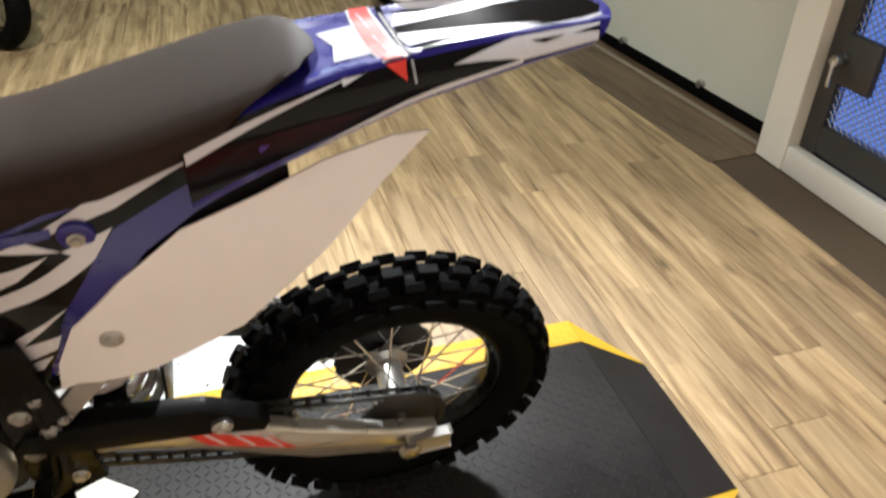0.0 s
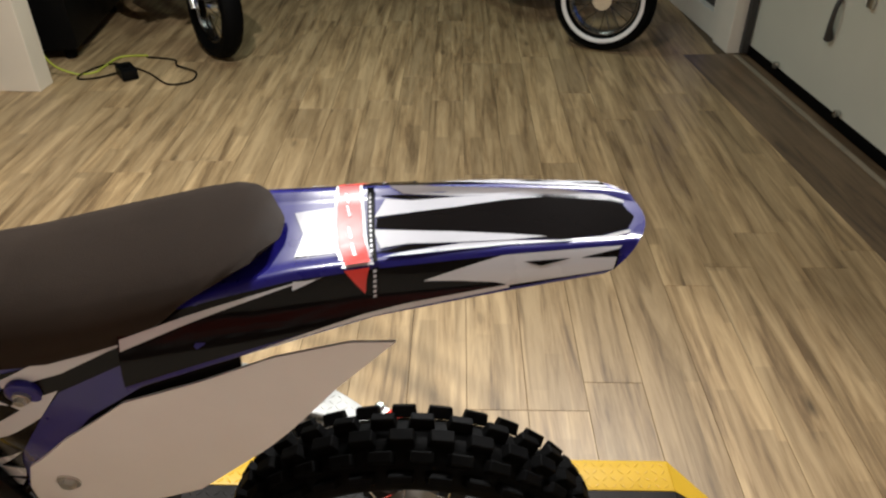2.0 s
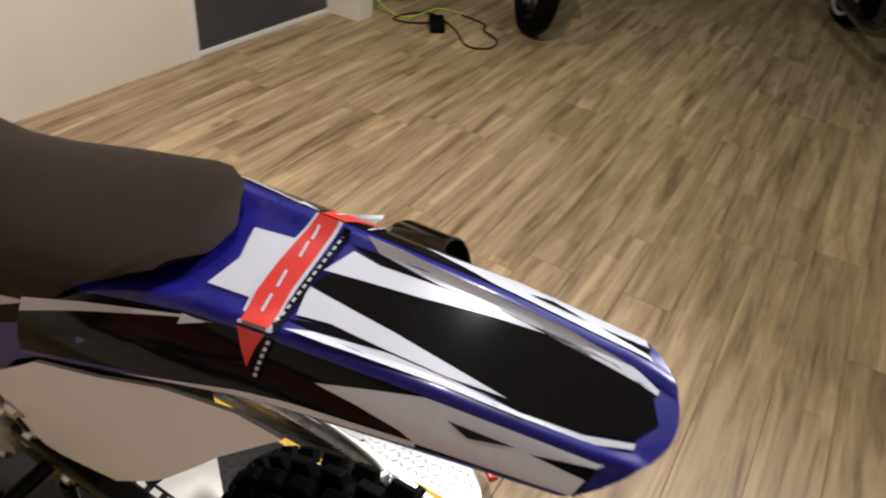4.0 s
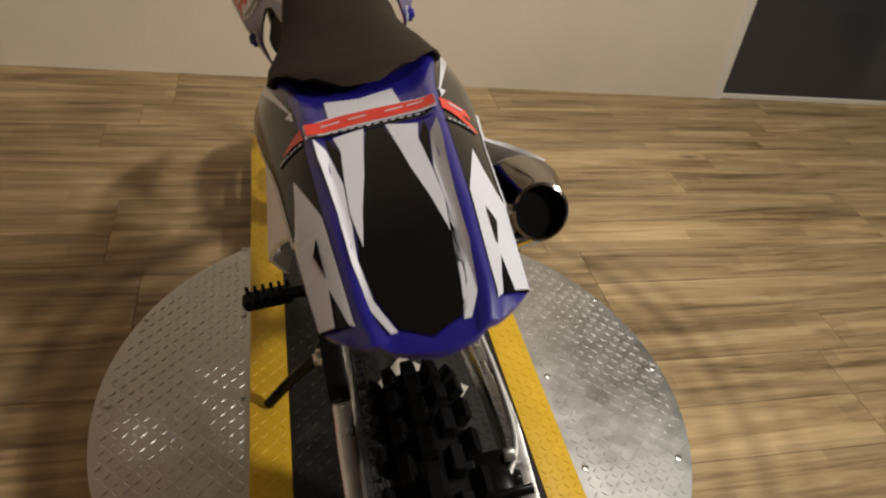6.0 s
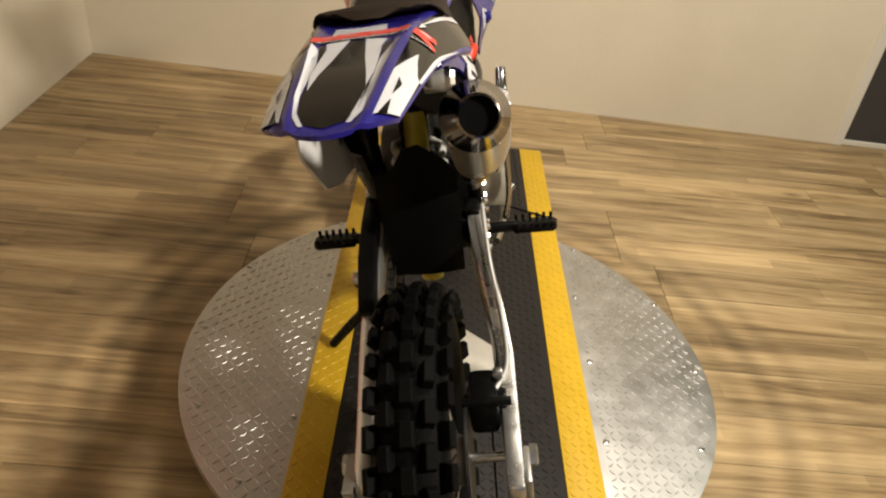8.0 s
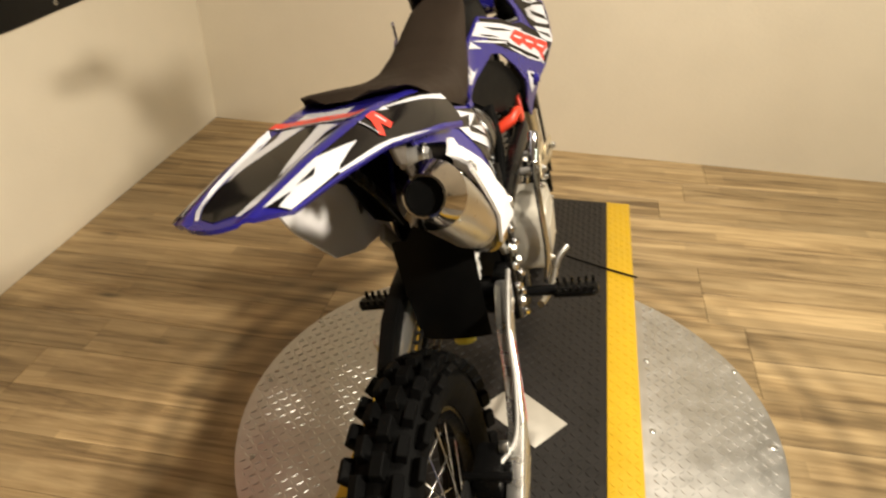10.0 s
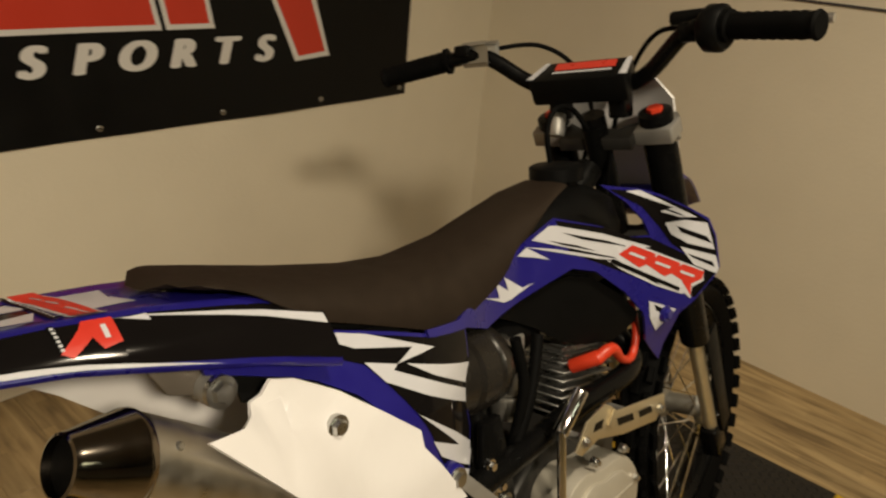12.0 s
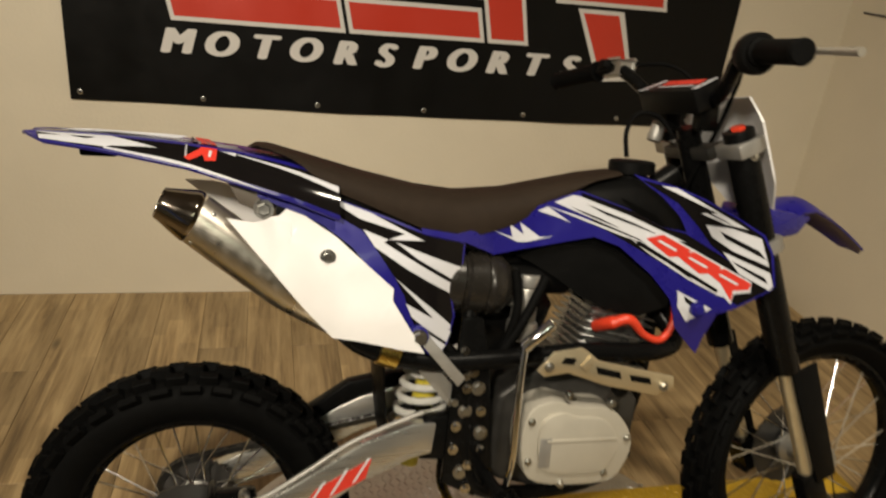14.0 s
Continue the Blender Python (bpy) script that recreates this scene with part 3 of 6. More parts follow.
def tread_grid(x0, x1, y0, y1, inside, step_=0.0180):
    out, i = [], 0
    x = x0
    while x < x1:
        j, y = 0, y0
        while y < y1:
            if inside(x, y):
                out.append((x, y, radians(45) if (i + j) % 2 else radians(-45)))
            y += step_
            j += 1
        x += step_
        i += 1
    return out


turntable = thing("display_turntable", "round aluminium tread plate turntable with a black and yellow wheel track", "turntable")
part("deck", prism(circle(DR), 0.055, HD, bevel=0.002), ALU, turntable, "round aluminium tread plate deck", smooth=30)
part("base", prism(circle(DR - 0.10), 0.0, 0.0545), BLACK_PAINT, turntable, "dark steel base under the deck", smooth=30)
tagged(part("deck_tread", tread(tread_grid(-DR, DR, DC.y - DR, DC.y + DR, lambda x, y: (Vector((x, y, 0)) - DC).length < DR - 0.012 and abs(x) > PW + 0.012), HD - 0.0002), ALU, turntable, "raised lozenge bars of the plate"), kind="stuff")
track = part("track", prism([(-TI, TY0), (TI, TY0), (TI, TY1), (-TI, TY1)], HD + 0.0005, HP, bevel=0.0012), DECK_BLACK, turntable, "black painted tread plate wheel track")
tagged(part("track_tread", tread(tread_grid(-TI + 0.014, TI - 0.01, TY0 + 0.015, TY1 - 0.01, lambda x, y: True), HP - 0.0002), DECK_BLACK, track), kind="stuff")
for side in (-1, 1):
    a, b = sorted((side * (TI + 0.0008), side * PW))
    strip = part("edge_strip", box((a, TY0, HD + 0.0005), (b, TY1, HP + 0.0008), 0.0012), YELLOW, turntable, "safety yellow painted edge strip")
    tagged(part("strip_tread", tread(tread_grid(a + 0.010, b - 0.006, TY0 + 0.015, TY1 - 0.01, lambda x, y: True), HP + 0.0006), YELLOW, strip), kind="stuff")
    part("side_lip", box((side * PW - 0.002 if side > 0 else side * PW, TY0, 0.03), (side * PW if side > 0 else side * PW + 0.002, TY1, HD), 0.0), STEEL_DARK, turntable)
    for y in (TY0 + 0.06, TY1 - 0.06):
        part("track_foot", box((side * 0.20 - 0.02, y - 0.02, 0), (side * 0.20 + 0.02, y + 0.02, HD), 0.004), STEEL_DARK, turntable)


def flap_at(x, y):
    t = (y - TY0 + 0.155) / 0.155
    return Vector((x * (0.80 + 0.20 * t), y, 0.012 + (HP - 0.012) * t))


flap = part("ramp_flap", skin([(-TI, TY0 - 0.155), (TI, TY0 - 0.155), (TI, TY0 - 0.001), (-TI, TY0 - 0.001)], flap_at, (0.1, 0.05), 0, 0.004, lambda u, v: Vector((0, 0, 1))), DECK_BLACK, turntable, "sloping black end flap of the wheel track")
for side in (-1, 1):
    part("flap_edge", skin([(side * (TI + 0.001), TY0 - 0.155), (side * (TI + 0.007), TY0 - 0.155), (side * PW, TY0 - 0.001), (side * (TI + 0.001), TY0 - 0.001)], flap_at, (0.1, 0.05), 0.0005, 0.004, lambda u, v: Vector((0, 0, 1))), YELLOW, turntable, "safety yellow tapered edge")
for (x, y) in ((0.338, 0.014), (0.338, 0.262), (0.335, 0.512), (0.546, 0.016), (0.600, 0.262), (0.551, 0.510), (-0.328, 0.010), (-0.328, 0.262), (-0.328, 0.510), (-0.328, 0.760), (-0.540, 0.512), (-0.588, 0.264), (-0.53, 0.02), (0.36, 0.74), (0.42, -0.15), (-0.40, -0.16)):
    part("screw", lathe([(0, 0.0), (0, 0.0075), (0.0015, 0.0075), (0.0028, 0.005), (0.0028, 0)], 14, "Z"), STEEL, turntable, at=pose(x, y, HD))
plate_l = thing("metal_plate", "pale worn square metal plate lying on the black track", "plate", at=pose(0.045, 0.245, HP + 0.0022, 0, 0, -38))
part("plate_sheet", box((-0.085, -0.055, 0), (0.085, 0.055, 0.0015), 0.0005), material("dull pale plate", (0.55, 0.52, 0.46), 0.5, 0.3, dark=0.85, scale=30), plate_l)
valve = thing("lever_valve", "small lever with a red grip on the deck's rim", "lever", at=pose(0.447, -0.205, HD, 0, 0, -130))
part("valve_body", box((-0.020, -0.014, 0), (0.020, 0.014, 0.020), 0.004), STEEL, valve)
part("valve_bolt", rod((0.0, 0.0, 0.02), (0, 0, 0.032), 0.008, seg=6), STEEL, valve)
part("red_grip", box((0.020, -0.011, 0.008), (0.075, 0.011, 0.026), 0.006), RED_GRIP, valve, "red plastic grip")
wire = thing("bare_wire", "thin dark bent wire lying across the yellow edge", "wire")
part("strand", tube([(0.11, 0.945, 0.096), (0.21, 0.91, 0.092), (0.322, 0.872, 0.091)], 0.003), RUBBER, wire)

# ---- far things: two parked motorcycles, leads, dark cabinet ----
def parked_motorcycle(name, label, at, wheel_r, whitewall, paint, steer=0):
    """A parked cruiser: x to its right, y ahead, front tyre standing at the origin."""
    b = thing(name, label, "motorcycle", "parked motorcycles", at)
    wb = 1.55
    for wname, y, half in (("front_wheel", 0.0, 0.055), ("rear_wheel", -wb, 0.075)):
        r = wheel_r
        w = part(wname, lathe([(-0.03, r * 0.66), (-0.022, r * 0.63), (0.022, r * 0.63), (0.03, r * 0.66), (0.03, r * 0.69), (-0.03, r * 0.69), (-0.03, r * 0.66)], 40, caps=False), SMOKED, b, "chrome rim with a black tyre", at=pose(0, y, r, 0, 0, steer if y == 0 else 0))
        part("tyre", lathe([(-half * 0.6, r * 0.68), (-half, r * 0.80), (-half * 0.9, r * 0.92), (-half * 0.5, r * 0.985), (0, r), (half * 0.5, r * 0.985), (half * 0.9, r * 0.92), (half, r * 0.80), (half * 0.6, r * 0.68)], 48, caps=False), RUBBER, w)
        if whitewall:
            for sd in (-1, 1):
                part("white_band", lathe([(sd * half * 0.92, r * 0.735), (sd * half * 1.01, r * 0.765), (sd * half * 1.04, r * 0.79), (sd * half * 1.03, r * 0.815)], 48, caps=False), WHITE_PLASTIC, w, "white band on the tyre's side")
        part("hub", lathe([(-0.06, 0.0), (-0.06, 0.05), (-0.04, 0.035), (0.04, 0.035), (0.06, 0.05), (0.06, 0.0)], 24), CHROME, w)
        for k in range(20):
            a, sd = 2 * math.pi * k / 20, 1 if k % 2 else -1
            part("spoke", rod((sd * 0.045, 0.04 * math.cos(a + 0.6 * sd), 0.04 * math.sin(a + 0.6 * sd)), (0, r * 0.64 * math.cos(a), r * 0.64 * math.sin(a)), 0.0022, seg=5), SMOKED, w)
        arc = [(y + (r + 0.045) * math.sin(t), r + (r + 0.045) * math.cos(t)) for t in [(-1.25 + 2.2 * k / 16) * (1 if y == 0 else -1) - (0.15 if y == 0 else 0) for k in range(17)]]
        inner = [(y + (r + 0.030) * math.sin(t), r + (r + 0.030) * math.cos(t)) for t in [(-1.25 + 2.2 * k / 16) * (1 if y == 0 else -1) - (0.15 if y == 0 else 0) for k in range(17)]]
        part("fender", prism(arc + inner[::-1], -half - 0.02, half + 0.02, "X"), paint, b)
    for sd in (-1, 1):
        part("fork_leg", rod((sd * 0.10, 0.0, wheel_r), (sd * 0.10, -0.38, 0.98), 0.024), CHROME, b)
        part("swing_arm", rod((sd * 0.11, -wb, wheel_r), (sd * 0.12, -0.95, 0.36), 0.02), BLACK_PAINT, b)
        part("exhaust_pipe", tube([(0.10 * sd, -0.62, 0.55), (0.17 * sd, -0.52, 0.36), (0.19 * sd, -0.75, 0.20), (0.20 * sd, -1.1, 0.20), (0.20 * sd, -1.75, 0.24)], 0.035), SMOKED, b, "dull chrome exhaust pipe")
        part("mirror", lathe([(0, 0), (0, 0.05), (0.01, 0.055), (0.012, 0)], 20, "Y"), CHROME, b, at=pose(sd * 0.38, -0.42, 1.22))
        part("foot_board", box((sd * 0.18 - 0.03, -0.72, 0.26), (sd * 0.18 + 0.03, -0.5, 0.275), 0.006), BLACK_PAINT, b)
    part("engine", prism([(-0.55, 0.22), (-0.5, 0.5), (-0.62, 0.66), (-0.88, 0.66), (-0.98, 0.5), (-0.98, 0.22)], -0.13, 0.13, "X", 0.03), CAST_FAR, b, "polished engine block")
    for k in range(6):
        part("cylinder_fin", box((-0.10, -0.70, 0.52 + 0.026 * k), (0.10, -0.54, 0.53 + 0.026 * k), 0.003), CAST_FAR, b)
    part("frame_tube", tube([(0, -0.34, 0.92), (0, -0.46, 0.6), (0, -0.5, 0.24), (0, -0.9, 0.18), (0, -1.1, 0.4), (0, -1.0, 0.7), (0, -0.5, 0.86)], 0.024), BLACK_PAINT, b)
    part("fuel_tank", loft([[(w * cx, y, zb + (zt - zb) * cz) for cx, cz in ((1, 0), (1.1, 0.5), (0.7, 0.9), (0, 1), (-0.7, 0.9), (-1.1, 0.5), (-1, 0))] for y, w, zb, zt in ((-0.42, 0.07, 0.80, 0.95), (-0.55, 0.14, 0.72, 1.02), (-0.75, 0.15, 0.72, 1.0), (-0.95, 0.09, 0.72, 0.86))]), paint, b, smooth=60)
    part("seat", loft([[(w * cx, y, zb + (zt - zb) * cz) for cx, cz in ((1, 0), (1.05, 0.5), (0.7, 0.95), (0, 1), (-0.7, 0.95), (-1.05, 0.5), (-1, 0))] for y, w, zb, zt in ((-0.92, 0.08, 0.68, 0.80), (-1.1, 0.15, 0.64, 0.76), (-1.3, 0.17, 0.64, 0.80), (-1.5, 0.12, 0.68, 0.82))]), BLACK_PLASTIC, b, smooth=60)
    part("handlebar", tube([(-0.42, -0.62, 1.08), (-0.32, -0.46, 1.14), (-0.12, -0.38, 1.06), (0.12, -0.38, 1.06), (0.32, -0.46, 1.14), (0.42, -0.62, 1.08)], 0.013), CHROME, b)
    part("headlight", lathe([(-0.10, 0.0), (-0.09, 0.05), (-0.04, 0.085), (0.03, 0.09), (0.05, 0.08), (0.055, 0.0)], 28, "Y"), CHROME, b, at=pose(0, -0.20, 0.88))
    part("side_stand", tube([(-0.12, -0.78, 0.26), (-0.20, -0.72, 0.12), (-0.27, -0.66, 0.008)], 0.011), CHROME, b, "chrome side stand")
    return b


SMOKED = material("dull chrome", (0.22, 0.21, 0.20), 0.25, 1.0, dark=0.8)
CAST_FAR = material("polished engine alloy", (0.16, 0.16, 0.15), 0.35, 0.9, dark=0.7)
MAROON = material("dark maroon paint", (0.05, 0.012, 0.010), 0.25, coat=0.4, dark=0.8)


parked_motorcycle("cruiser_motorcycle", "parked cruiser motorcycle with white banded front tyre", pose(3.20, -1.14, 0, 0, -3, 114), 0.272, True, MAROON, 42)
parked_motorcycle("black_motorcycle", "parked black motorcycle with chrome wheels and side stand", pose(3.06, 0.905, 0, 0, -4, 130), 0.260, False, BLACK_PAINT)
cab = thing("tool_cabinet", "low black cabinet in the dark beyond the wall end", "cabinet", at=pose(3.42, 2.03, 0, 0, 0, 8))
part("body", box((-0.5, -0.35, 0.06), (0.5, 0.35, 0.75), 0.02), BLACK_PLASTIC, cab)
part("top", box((-0.52, -0.37, 0.751), (0.52, 0.37, 0.785), 0.008), BLACK_PAINT, cab)
for sx in (-0.42, 0.42):
    for sy in (-0.28, 0.28):
        part("caster", rod((sx, sy, 0.0), (sx, sy, 0.06), 0.03), RUBBER, cab)
strip_box = thing("power_strip", "black power strip on the floor among its leads", "power strip", at=pose(2.76, 1.285, 0, 0, 0, 35))
part("case", box((-0.07, -0.04, 0), (0.07, 0.04, 0.055), 0.008), BLACK_PLASTIC, strip_box)
part("socket", rod((0, 0, 0.055), (0, 0, 0.058), 0.018), RUBBER, strip_box)
lead = thing("black_lead", "tangled thin black lead on the floor", "cable", at=pose(-0.17, -0.095, 0))
part("strand", tube([(2.98, 1.42, 0.012), (2.90, 1.52, 0.006), (2.89, 1.62, 0.006), (3.02, 1.60, 0.006), (3.10, 1.50, 0.006), (2.98, 1.30, 0.006), (2.82, 1.14, 0.006), (2.86, 1.04, 0.006), (2.98, 1.05, 0.008), (3.06, 1.17, 0.012), (3.16, 1.22, 0.006), (3.20, 1.38, 0.006)], 0.0045, 8), RUBBER, lead)
lead2 = thing("yellow_lead", "yellow green extension lead along the wall end", "cable", at=pose(-0.17, -0.095, 0))
part("strand", tube([(2.86, 1.80, 0.62), (2.87, 1.79, 0.35), (2.90, 1.75, 0.10), (2.95, 1.66, 0.008), (2.97, 1.57, 0.006), (3.06, 1.55, 0.006), (3.20, 1.52, 0.006), (3.22, 1.38, 0.008)], 0.0055, 8), material("yellow green cable", (0.45, 0.50, 0.05), 0.5), lead2)

# ---- the dirt bike: x to its right, y ahead, z up, from where the rear tyre stands ----
FY = (-0.186, -0.150, -0.060, 0.050, 0.120, 0.200, 0.270)
FXR = (0.026, 0.034, 0.041, 0.048, 0.053, 0.066, 0.075)
FZR = (0.913, 0.916, 0.916, 0.910, 0.903, 0.890, 0.871)
FXE = (0.042, 0.054, 0.066, 0.078, 0.089, 0.101, 0.108)
FZE = (0.908, 0.906, 0.897, 0.880, 0.862, 0.841, 0.817)


def fender_at(q, y):
    """The tail's skin: |q| to 1 runs over its top, from 1 to 2 down its flank."""
    xr, zr, xe, ze = (float(np.interp(y, FY, k)) for k in (FXR, FZR, FXE, FZE))
    a, s = abs(q), 1 if q >= 0 else -1
    if a <= 1:
        rise = 0.004 * max(0.0, 1 - abs(a - 0.93) / 0.12)
        return Vector((q * xr, y - 0.02, zr + rise))
    k = min(a - 1, 1.0)
    return Vector((s * (xr + (xe - xr) * (1 - (1 - k) ** 1.5)), y - 0.02, zr + (ze - zr) * k ** 1.15))


def flank_x(y, z):
    """How far the bodywork's flanks stand out from the middle at a place."""
    rear = 0.050 * step(0.90, 0.72, z) * step(0.54, 0.36, y)
    front = 0.100 * min(max((y - 0.58) / 0.36, 0.0), 1.1) ** 1.1 * (1 - 0.35 * step(0.70, 0.60, z))
    return 0.062 + rear + front


def flank_at(y, z, side=1):
    return Vector((side * flank_x(y, z), y, z))


def up_way(u, v):
    return Vector((0.25 * u, 0, 1))


def mirror_q(poly):
    return [(-q, y) for q, y in poly]


def flank_skin(poly, side, lift=0.0, thick=0.0):
    return skin(poly, lambda y, z: flank_at(y, z, side), (0.03, 0.03), lift, thick, lambda u, v: Vector((side, 0, 0)))


def tail_skin(poly, lift=0.0, thick=0.0):
    mid = sum(p[0] for p in poly) / len(poly)
    poly = [(q, y if y > -0.10 else -0.10 + 0.93 * (y + 0.10)) for q, y in poly]
    return skin(poly, fender_at, (0.25, 0.03), lift, thick, lambda u, v: Vector((1.2 * (u if abs(u) > 0.9 else 0) or 0.3 * mid, 0, 1)))


GFX_BLACK = material("gloss black graphic film", (0.007, 0.006, 0.006), 0.10, spec=0.13, dark=0.8, scale=15, spread=0.03)
GFX_WHITE = material("gloss white graphic film", (0.60, 0.61, 0.66), 0.24, dark=0.9, scale=15, coat=0.3)
SEAT_SKIN = material("dark brown grey grained seat cover", (0.028, 0.020, 0.0145), 0.62, spec=0.07, dark=0.75, scale=60, bump=0.0005, bump_scale=900)
SATIN = material("satin stainless muffler", (0.66, 0.62, 0.55), 0.32, 1.0, dark=0.9, scale=12, stretch=(1, 6, 6))
DARK_CHROME = material("smoked chrome", (0.30, 0.26, 0.22), 0.12, 1.0, dark=0.9, spread=0.04)
CAST = material("cast aluminium", (0.47, 0.46, 0.43), 0.42, 0.85, dark=0.85, scale=40, bump=0.0002, bump_scale=500)
FIN_ALU = material("grey engine cylinder alloy", (0.36, 0.36, 0.35), 0.30, 0.85, dark=0.5, scale=50, bump=0.0002, bump_scale=400)
GOLD = material("champagne anodised guard", (0.62, 0.53, 0.36), 0.38, 0.75, dark=0.9)
BRASS = material("brass clamp", (0.60, 0.42, 0.10), 0.3, 1.0, dark=0.8)
SPRING = material("white spring paint", (0.75, 0.74, 0.70), 0.35, dark=0.9)
SHOCK_Y = material("yellow shock body", (0.70, 0.58, 0.06), 0.35, dark=0.85)
RED_RUBBER = material("red silicone", (0.68, 0.05, 0.02), 0.4, dark=0.85)
ARM_ALU = material("brushed aluminium swingarm", (0.70, 0.69, 0.66), 0.3, 0.9, dark=0.88, scale=30, stretch=(1, 0.2, 4))
GREY_METAL = material("dull grey bracket", (0.40, 0.39, 0.37), 0.45, 0.6, dark=0.8)

BIKE = pose(0.0109, -0.3582, 0.0804, -1.35, -12.03, 0.43) @ Matrix.Scale(1.0379, 4)
bike = thing("dirt_bike", "blue, black and white dirt bike leaning on its side stand", "motorcycle", at=BIKE)


def bolt(parent, at, way, r=0.008, mat=None, name="bolt"):
    """A domed bolt head with a flange."""
    a, d = Vector(at), Vector(way).normalized()
    bm = rod(a - d * 0.006, a + d * 0.002, r * 1.35, seg=16)
    rod(a + d * 0.002, a + d * 0.007, r, r * 0.8, seg=6, bm=bm)
    return part(name, bm, mat or STEEL, parent, smooth=30)


# -- wheels --
DISC = material("dull dark brake steel", (0.10, 0.10, 0.10), 0.38, 0.9, dark=0.7)


def knobby_tyre(radius, half, rim, knob, around, rows, w):
    """A carcass turned about x, and rows of raised tread blocks that share one mesh a row."""
    crown = radius - knob
    prof = [(-half * 0.55, rim - 0.004), (-half * 0.86, rim + 0.012), (-half * 0.98, rim + (crown - rim) * 0.45), (-half * 0.86, crown - half * 0.38),
            (-half * 0.55, crown - half * 0.12), (0, crown), (half * 0.55, crown - half * 0.12), (half * 0.86, crown - half * 0.38),
            (half * 0.98, rim + (crown - rim) * 0.45), (half * 0.86, rim + 0.012), (half * 0.55, rim - 0.004)]
    part("tyre", lathe(prof, 64, caps=False), RUBBER, w, "black knobbly off-road tyre", smooth=35)
    for (off, wide, tall, tilt, shift) in rows:
        deep = math.pi * crown / around * tall
        own = box((-0.5 * wide * half, -deep, 0), (0.5 * wide * half, deep, knob * 1.25), 0.0)
        for v in own.verts:
            if v.co.z > 0:
                v.co.x, v.co.y = v.co.x * 0.86, v.co.y * 0.86
        bmesh.ops.bevel(own, geom=own.edges[:], offset=0.0012, segments=1, affect="EDGES")
        me = mesh_of("tread_block", own, RUBBER)
        base = crown - half * 0.38 * abs(off) ** 2.2 - knob * 0.25
        for k in range(around):
            a = 2 * math.pi * (k + shift) / around
            ob = new("tread_block", me)
            ob.parent = w
            ob.matrix_basis = Matrix.Rotation(-a, 4, "X") @ Matrix.Translation((half * off, 0, base)) @ Matrix.Rotation(tilt * (1 if off > 0 else -1 if off < 0 else 0), 4, "Y")


def wheel(name, y, z, radius, half, rim, rim_half, knob, around, disc_side, disc_r):
    """Rim with tyre, hub, laced spokes, brake disc."""
    prof = [(-rim_half, rim + 0.012), (-rim_half, rim + 0.002), (-rim_half * 0.75, rim), (-rim_half * 0.4, rim - 0.010), (rim_half * 0.4, rim - 0.010),
            (rim_half * 0.75, rim), (rim_half, rim + 0.002), (rim_half, rim + 0.012), (rim_half * 0.8, rim + 0.012), (0, rim + 0.002), (-rim_half * 0.8, rim + 0.012), (-rim_half, rim + 0.012)]
    w = part(name, lathe(prof, 72, caps=False), BLACK_PAINT, bike, "black wheel rim with steel spokes and a knobbly tyre", at=pose(0, y, z))
    rows = [(0.0, 0.40, 0.70, 0, 0.0), (0.48, 0.34, 0.68, 0.35, 0.5), (-0.48, 0.34, 0.68, 0.35, 0.5), (0.86, 0.26, 0.70, 0.85, 0.0), (-0.86, 0.26, 0.70, 0.85, 0.0)]
    knobby_tyre(radius, half, rim + 0.012, knob, around, rows, w)
    part("hub", lathe([(-0.05, 0.012), (-0.05, 0.032), (-0.044, 0.036), (-0.036, 0.036), (-0.03, 0.022), (0.03, 0.022), (0.036, 0.036), (0.044, 0.036), (0.05, 0.032), (0.05, 0.012)], 32), CAST, w, "grey cast hub")
    one = None
    for k in range(32):
        a, side = 2 * math.pi * k / 32, 1 if k % 2 else -1
        lead = 0.55 * (1 if (k // 2) % 2 else -1)
        p = Vector((side * 0.040, 0.034 * math.cos(a + lead), 0.034 * math.sin(a + lead)))
        q = Vector((side * 0.006, (rim - 0.006) * math.cos(a), (rim - 0.006) * math.sin(a)))
        part("spoke", rod(p, q, 0.0016, seg=6), CHROME, w, smooth=60)
    ring = prism([((disc_r - 0.003 * (k % 2)) * math.cos(2 * math.pi * k / 48), (disc_r - 0.003 * (k % 2)) * math.sin(2 * math.pi * k / 48)) for k in range(48)], disc_side * 0.054, disc_side * 0.058, "X")
    part("brake_disc", ring, DISC, w, "wave edged steel brake disc")
    return w


rear_wheel = wheel("rear_wheel", 0.036, 0.286, 0.264, 0.047, 0.172, 0.024, 0.013, 32, 1, 0.085)
front_wheel = wheel("front_wheel", 1.268, 0.322, 0.297, 0.040, 0.222, 0.020, 0.012, 36, -1, 0.09)


def gear(r, teeth, x0, x1):
    return prism([((r if k % 2 else r - 0.005) * math.cos(math.pi * k / teeth), (r if k % 2 else r - 0.005) * math.sin(math.pi * k / teeth)) for k in range(2 * teeth)], x0, x1, "X")


part("sprocket", gear(0.068, 40, -0.066, -0.061), STEEL_DARK, rear_wheel, "steel rear sprocket")
DARK_RED = material("faint red tyre line", (0.10, 0.006, 0.007), 0.6, dark=0.3, scale=160)
DARK_GREEN = material("faint green tyre line", (0.012, 0.06, 0.035), 0.6, dark=0.3, scale=160)
part("tyre_line", lathe([(-0.0335, 0.2379), (-0.0315, 0.2392), (-0.0312, 0.2385)], 64, caps=False), DARK_RED, rear_wheel, "faint red line between the tread blocks")
part("tyre_line", lathe([(-0.0400, 0.2332), (-0.0380, 0.2350), (-0.0377, 0.2342)], 64, caps=False), DARK_GREEN, rear_wheel, "faint green line between the tread blocks")

